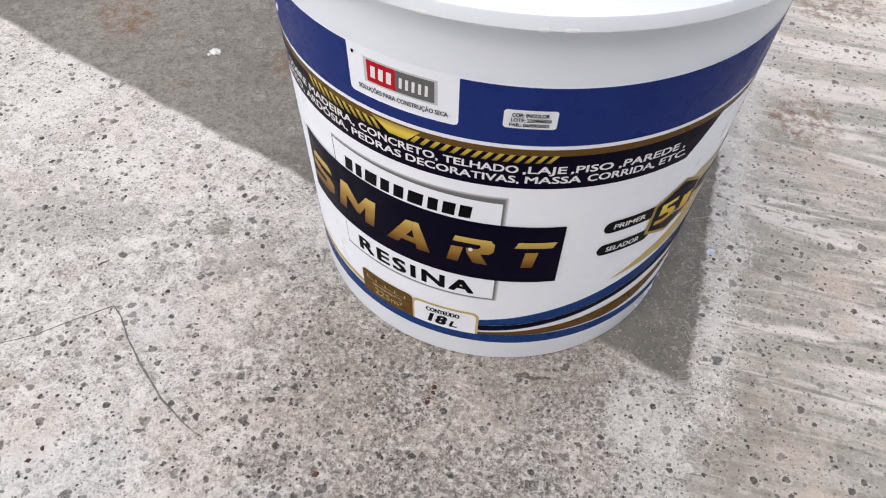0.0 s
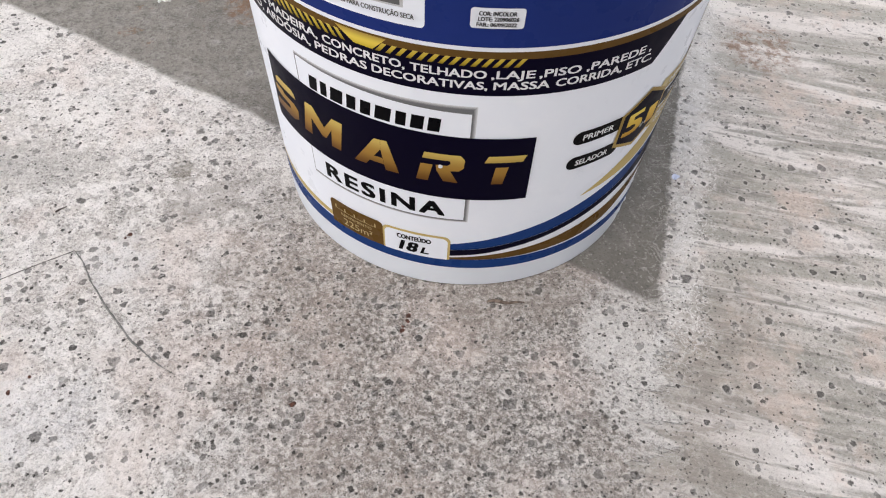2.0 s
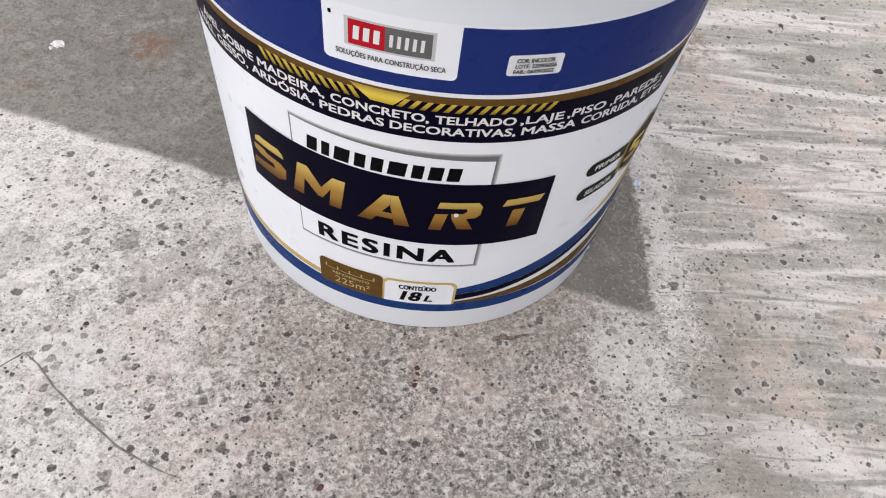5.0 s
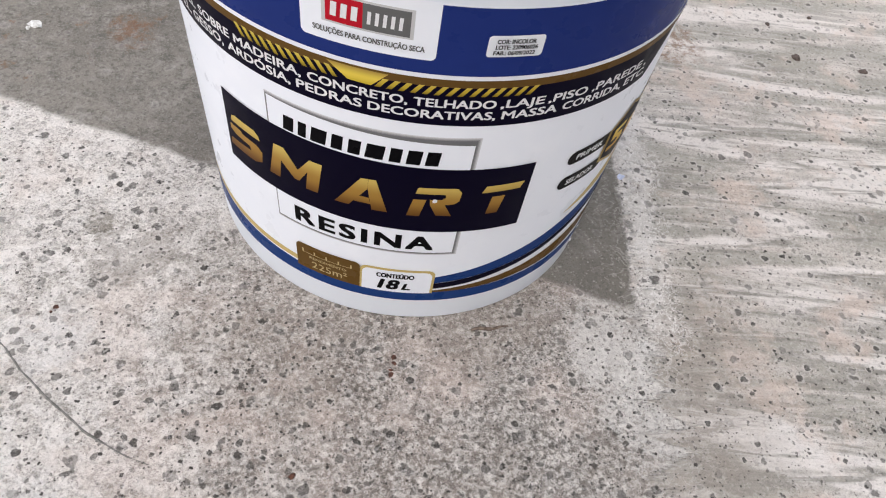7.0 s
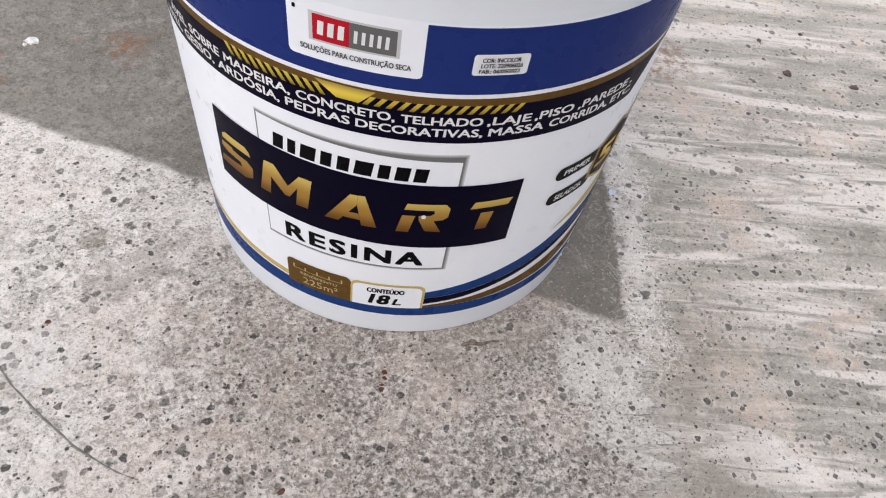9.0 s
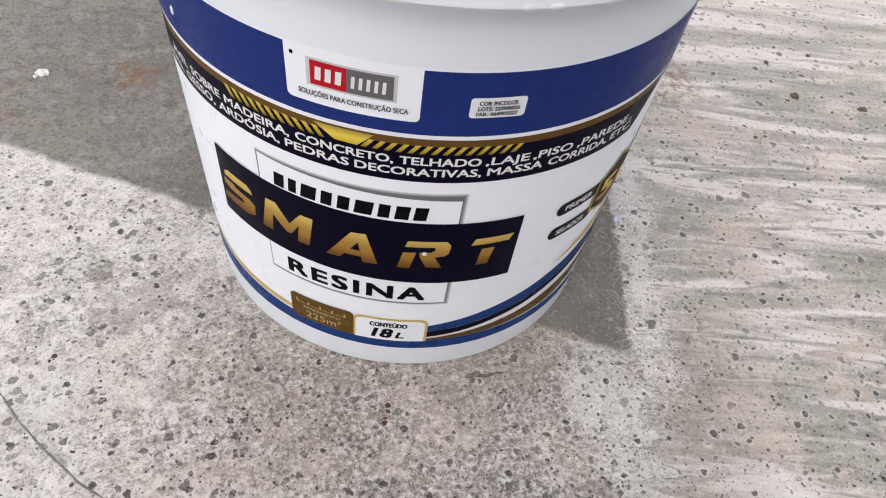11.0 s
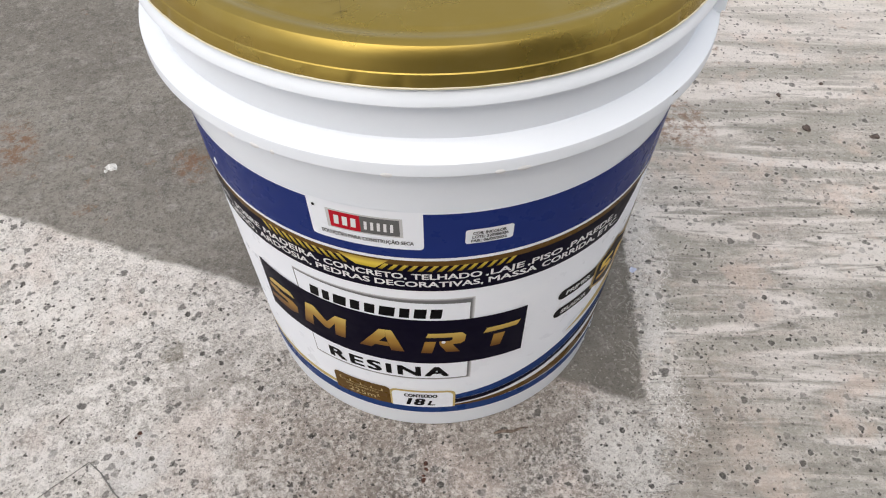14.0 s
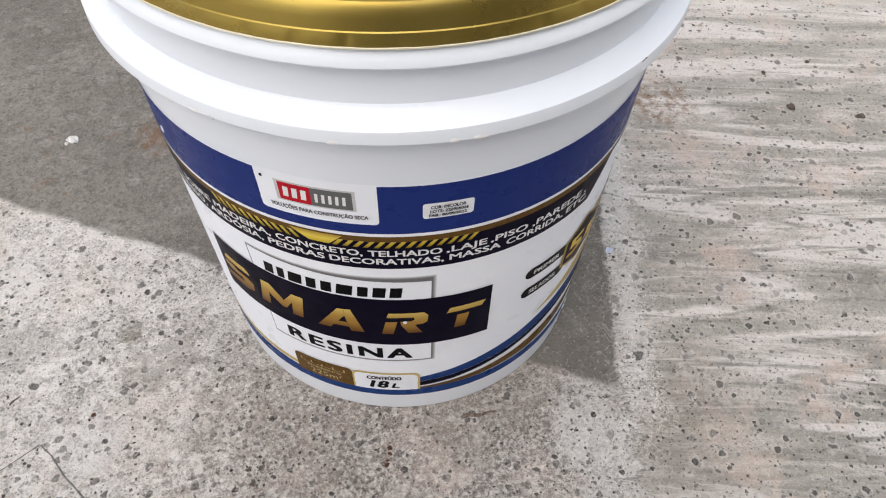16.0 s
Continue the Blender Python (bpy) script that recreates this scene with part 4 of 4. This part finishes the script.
# ---- marks and crumbs on the concrete ----
def scratch():
    """A thin pencilled line with one sharp bend."""
    pts = [(-0.297, 0.244), (-0.277, 0.250), (-0.254, 0.262), (-0.229, 0.274), (-0.222, 0.264), (-0.214, 0.247), (-0.200, 0.224), (-0.180, 0.196), (-0.162, 0.178), (-0.151, 0.170)]
    wide = [0.0002, 0.0004, 0.0005, 0.0007, 0.0010, 0.0011, 0.0013, 0.0014, 0.0008, 0.0003]
    bm = bmesh.new()
    rows = []
    fine = []
    for i in range(len(pts) - 1):
        for j in range(8):
            f = j / 8
            fine.append((pts[i][0] + (pts[i + 1][0] - pts[i][0]) * f, pts[i][1] + (pts[i + 1][1] - pts[i][1]) * f, wide[i] + (wide[i + 1] - wide[i]) * f))
    fine.append((*pts[-1], wide[-1]))
    for i, (x, y, w) in enumerate(fine):
        p, q = fine[max(i - 1, 0)], fine[min(i + 1, len(fine) - 1)]
        t = Vector((q[0] - p[0], q[1] - p[1], 0)).normalized()
        s = Vector((-t.y, t.x, 0)) * w * (0.5 + 0.5 * noise.noise((x * 300, y * 300, 0)))
        c = Vector((x + 0.0004 * noise.noise((x * 200, 3, 1)), y + 0.0004 * noise.noise((x * 200, 9, 1)), 0.0))
        rows.append([bm.verts.new(c + s + Vector((0, 0, 0.0002))), bm.verts.new(c + Vector((0, 0, 0.0007))), bm.verts.new(c - s + Vector((0, 0, 0.0002)))])
    for a, b in zip(rows, rows[1:]):
        bm.faces.new((a[0], a[1], b[1], b[0]))
        bm.faces.new((a[1], a[2], b[2], b[1]))
    ob = part("scratch_line", bm, GRAPHITE, None)
    tagged(ob, "thin dark grey bent line scratched on concrete", "scratch")


def crumb(name, x, y, size, mat, label, category, group, seed, tall=0.5):
    """A small irregular lump or flake."""
    bm = bmesh.new()
    bmesh.ops.create_icosphere(bm, subdivisions=2, radius=1)
    for v in bm.verts:
        k = 1 + 0.75 * noise.noise(v.co * 1.3 + Vector((seed * 7.1, seed * 3.3, 0)))
        v.co = Vector((v.co.x * k * size, v.co.y * k * size * 0.75, max(v.co.z, -0.3) * k * size * tall))
    bmesh.ops.transform(bm, matrix=Matrix.Translation((x, y, 0.25 * size * tall)) @ Matrix.Rotation(seed * 1.7, 4, "Z"), verts=bm.verts[:])
    tagged(part(name, bm, mat, None), label, category, group)


def twig():
    bm = bmesh.new()
    rows = []
    for i in range(13):
        f = i / 12
        x, y = 0.047 + 0.025 * f, 0.209 - 0.003 * f + 0.0008 * math.sin(f * 9)
        r = 0.0011 * (0.5 + math.sin(math.pi * min(1, f + 0.12)) * 0.7) * (1 + 0.25 * noise.noise((f * 6, 1, 2)))
        rows.append([bm.verts.new((x, y + r * math.cos(2 * math.pi * j / 7), r * 0.8 + r * 0.8 * math.sin(2 * math.pi * j / 7))) for j in range(7)])
    for a, b in zip(rows, rows[1:]):
        for j in range(7):
            bm.faces.new((a[j], a[(j + 1) % 7], b[(j + 1) % 7], b[j]))
    for end in (rows[0], rows[-1]):
        bm.faces.new(end)
    bmesh.ops.recalc_face_normals(bm, faces=bm.faces[:])
    tagged(part("twig", bm, BARK, None), "short dry brown twig lying on concrete", "twig")


def straw():
    bm = bmesh.new()
    rows = []
    for i in range(7):
        f = i / 6
        x, y, r = -0.2490 + 0.0070 * f, 0.3110 + 0.0060 * f + 0.0004 * math.sin(f * 5), 0.0005 * (1.2 - 0.8 * f)
        rows.append([bm.verts.new((x - 0.5 * r * math.cos(2 * math.pi * j / 6), y + r * math.cos(2 * math.pi * j / 6), r + r * math.sin(2 * math.pi * j / 6))) for j in range(6)])
    for a, b in zip(rows, rows[1:]):
        for j in range(6):
            bm.faces.new((a[j], a[(j + 1) % 6], b[(j + 1) % 6], b[j]))
    for end in (rows[0], rows[-1]):
        bm.faces.new(end)
    bmesh.ops.recalc_face_normals(bm, faces=bm.faces[:])
    tagged(part("straw", bm, GRIT, None), "tiny dark straw fragment lying on pale concrete", "straw")


def rough_mat(name, a, b, rough=0.8):
    k = Mat(name, rough)
    k.put("Base Color", k.mix(k.step(k.noise(400, 4), 0.35, 0.65), a, b))
    k.bump(k.noise(600, 3), 0.0005, 0.5)
    return k.m


GRAPHITE = rough_mat("graphite", (0.13, 0.125, 0.115), (0.21, 0.20, 0.185))
BARK = rough_mat("dry_bark", (0.09, 0.062, 0.045), (0.19, 0.145, 0.115))
RUSSET = rough_mat("dried_leaf", (0.040, 0.017, 0.012), (0.12, 0.045, 0.026))
CHALK = rough_mat("paint_crumb", (0.50, 0.49, 0.47), (0.72, 0.72, 0.71), 0.6)
PALE_BLUE = rough_mat("resin_drop", (0.45, 0.50, 0.66), (0.60, 0.64, 0.78), 0.3)
GRIT = rough_mat("dark_grit", (0.06, 0.045, 0.04), (0.12, 0.09, 0.075))
CRUMBS_RED = [(-0.194, 0.286, 0.0022), (-0.197, 0.283, 0.0014), (-0.080, 0.144, 0.0026), (-0.247, 0.166, 0.0022), (-0.253, 0.158, 0.0021), (-0.237, 0.176, 0.0015), (-0.006, 0.202, 0.0024), (-0.007, 0.198, 0.0019), (-0.011, 0.191, 0.0024), (-0.010, 0.194, 0.0017)]
CRUMBS_WHITE = [(-0.204, 0.579, 0.0054), (-0.209, 0.576, 0.0022), (0.283, 0.517, 0.0052), (0.281, 0.509, 0.0030)]
CRUMBS_BLUE = [(0.211, 0.390, 0.0036), (0.211, 0.316, 0.0034), (0.298, 0.548, 0.0042)]
CRUMBS_DARK = [(0.461, 0.428, 0.0048), (0.518, 0.397, 0.0044), (0.465, 0.483, 0.0030), (0.519, 0.486, 0.0026)]
scratch()
twig()
straw()

for i, (x, y, s) in enumerate(CRUMBS_RED):
    crumb("leaf_crumb", x, y, 0.8 * s, RUSSET, "tiny dark red dried leaf crumb on concrete", "leaf crumb", "red crumbs", i, 0.35)
for i, (x, y, s) in enumerate(CRUMBS_WHITE):
    crumb("paint_crumb", x, y, s, CHALK, "small chalky white paint crumb on concrete", "paint crumb", "white crumbs", i + 20, 0.4)
for i, (x, y, s) in enumerate(CRUMBS_BLUE):
    crumb("dried_drop", x, y, s, PALE_BLUE, "pale blue dried resin drop on dark concrete", "resin drop", "blue drops", i + 40, 0.3)
for i, (x, y, s) in enumerate(CRUMBS_DARK):
    crumb("dark_pebble", x, y, s, GRIT, "small dark brown pebble lying on concrete", "pebble", "dark pebbles", i + 60, 0.5)
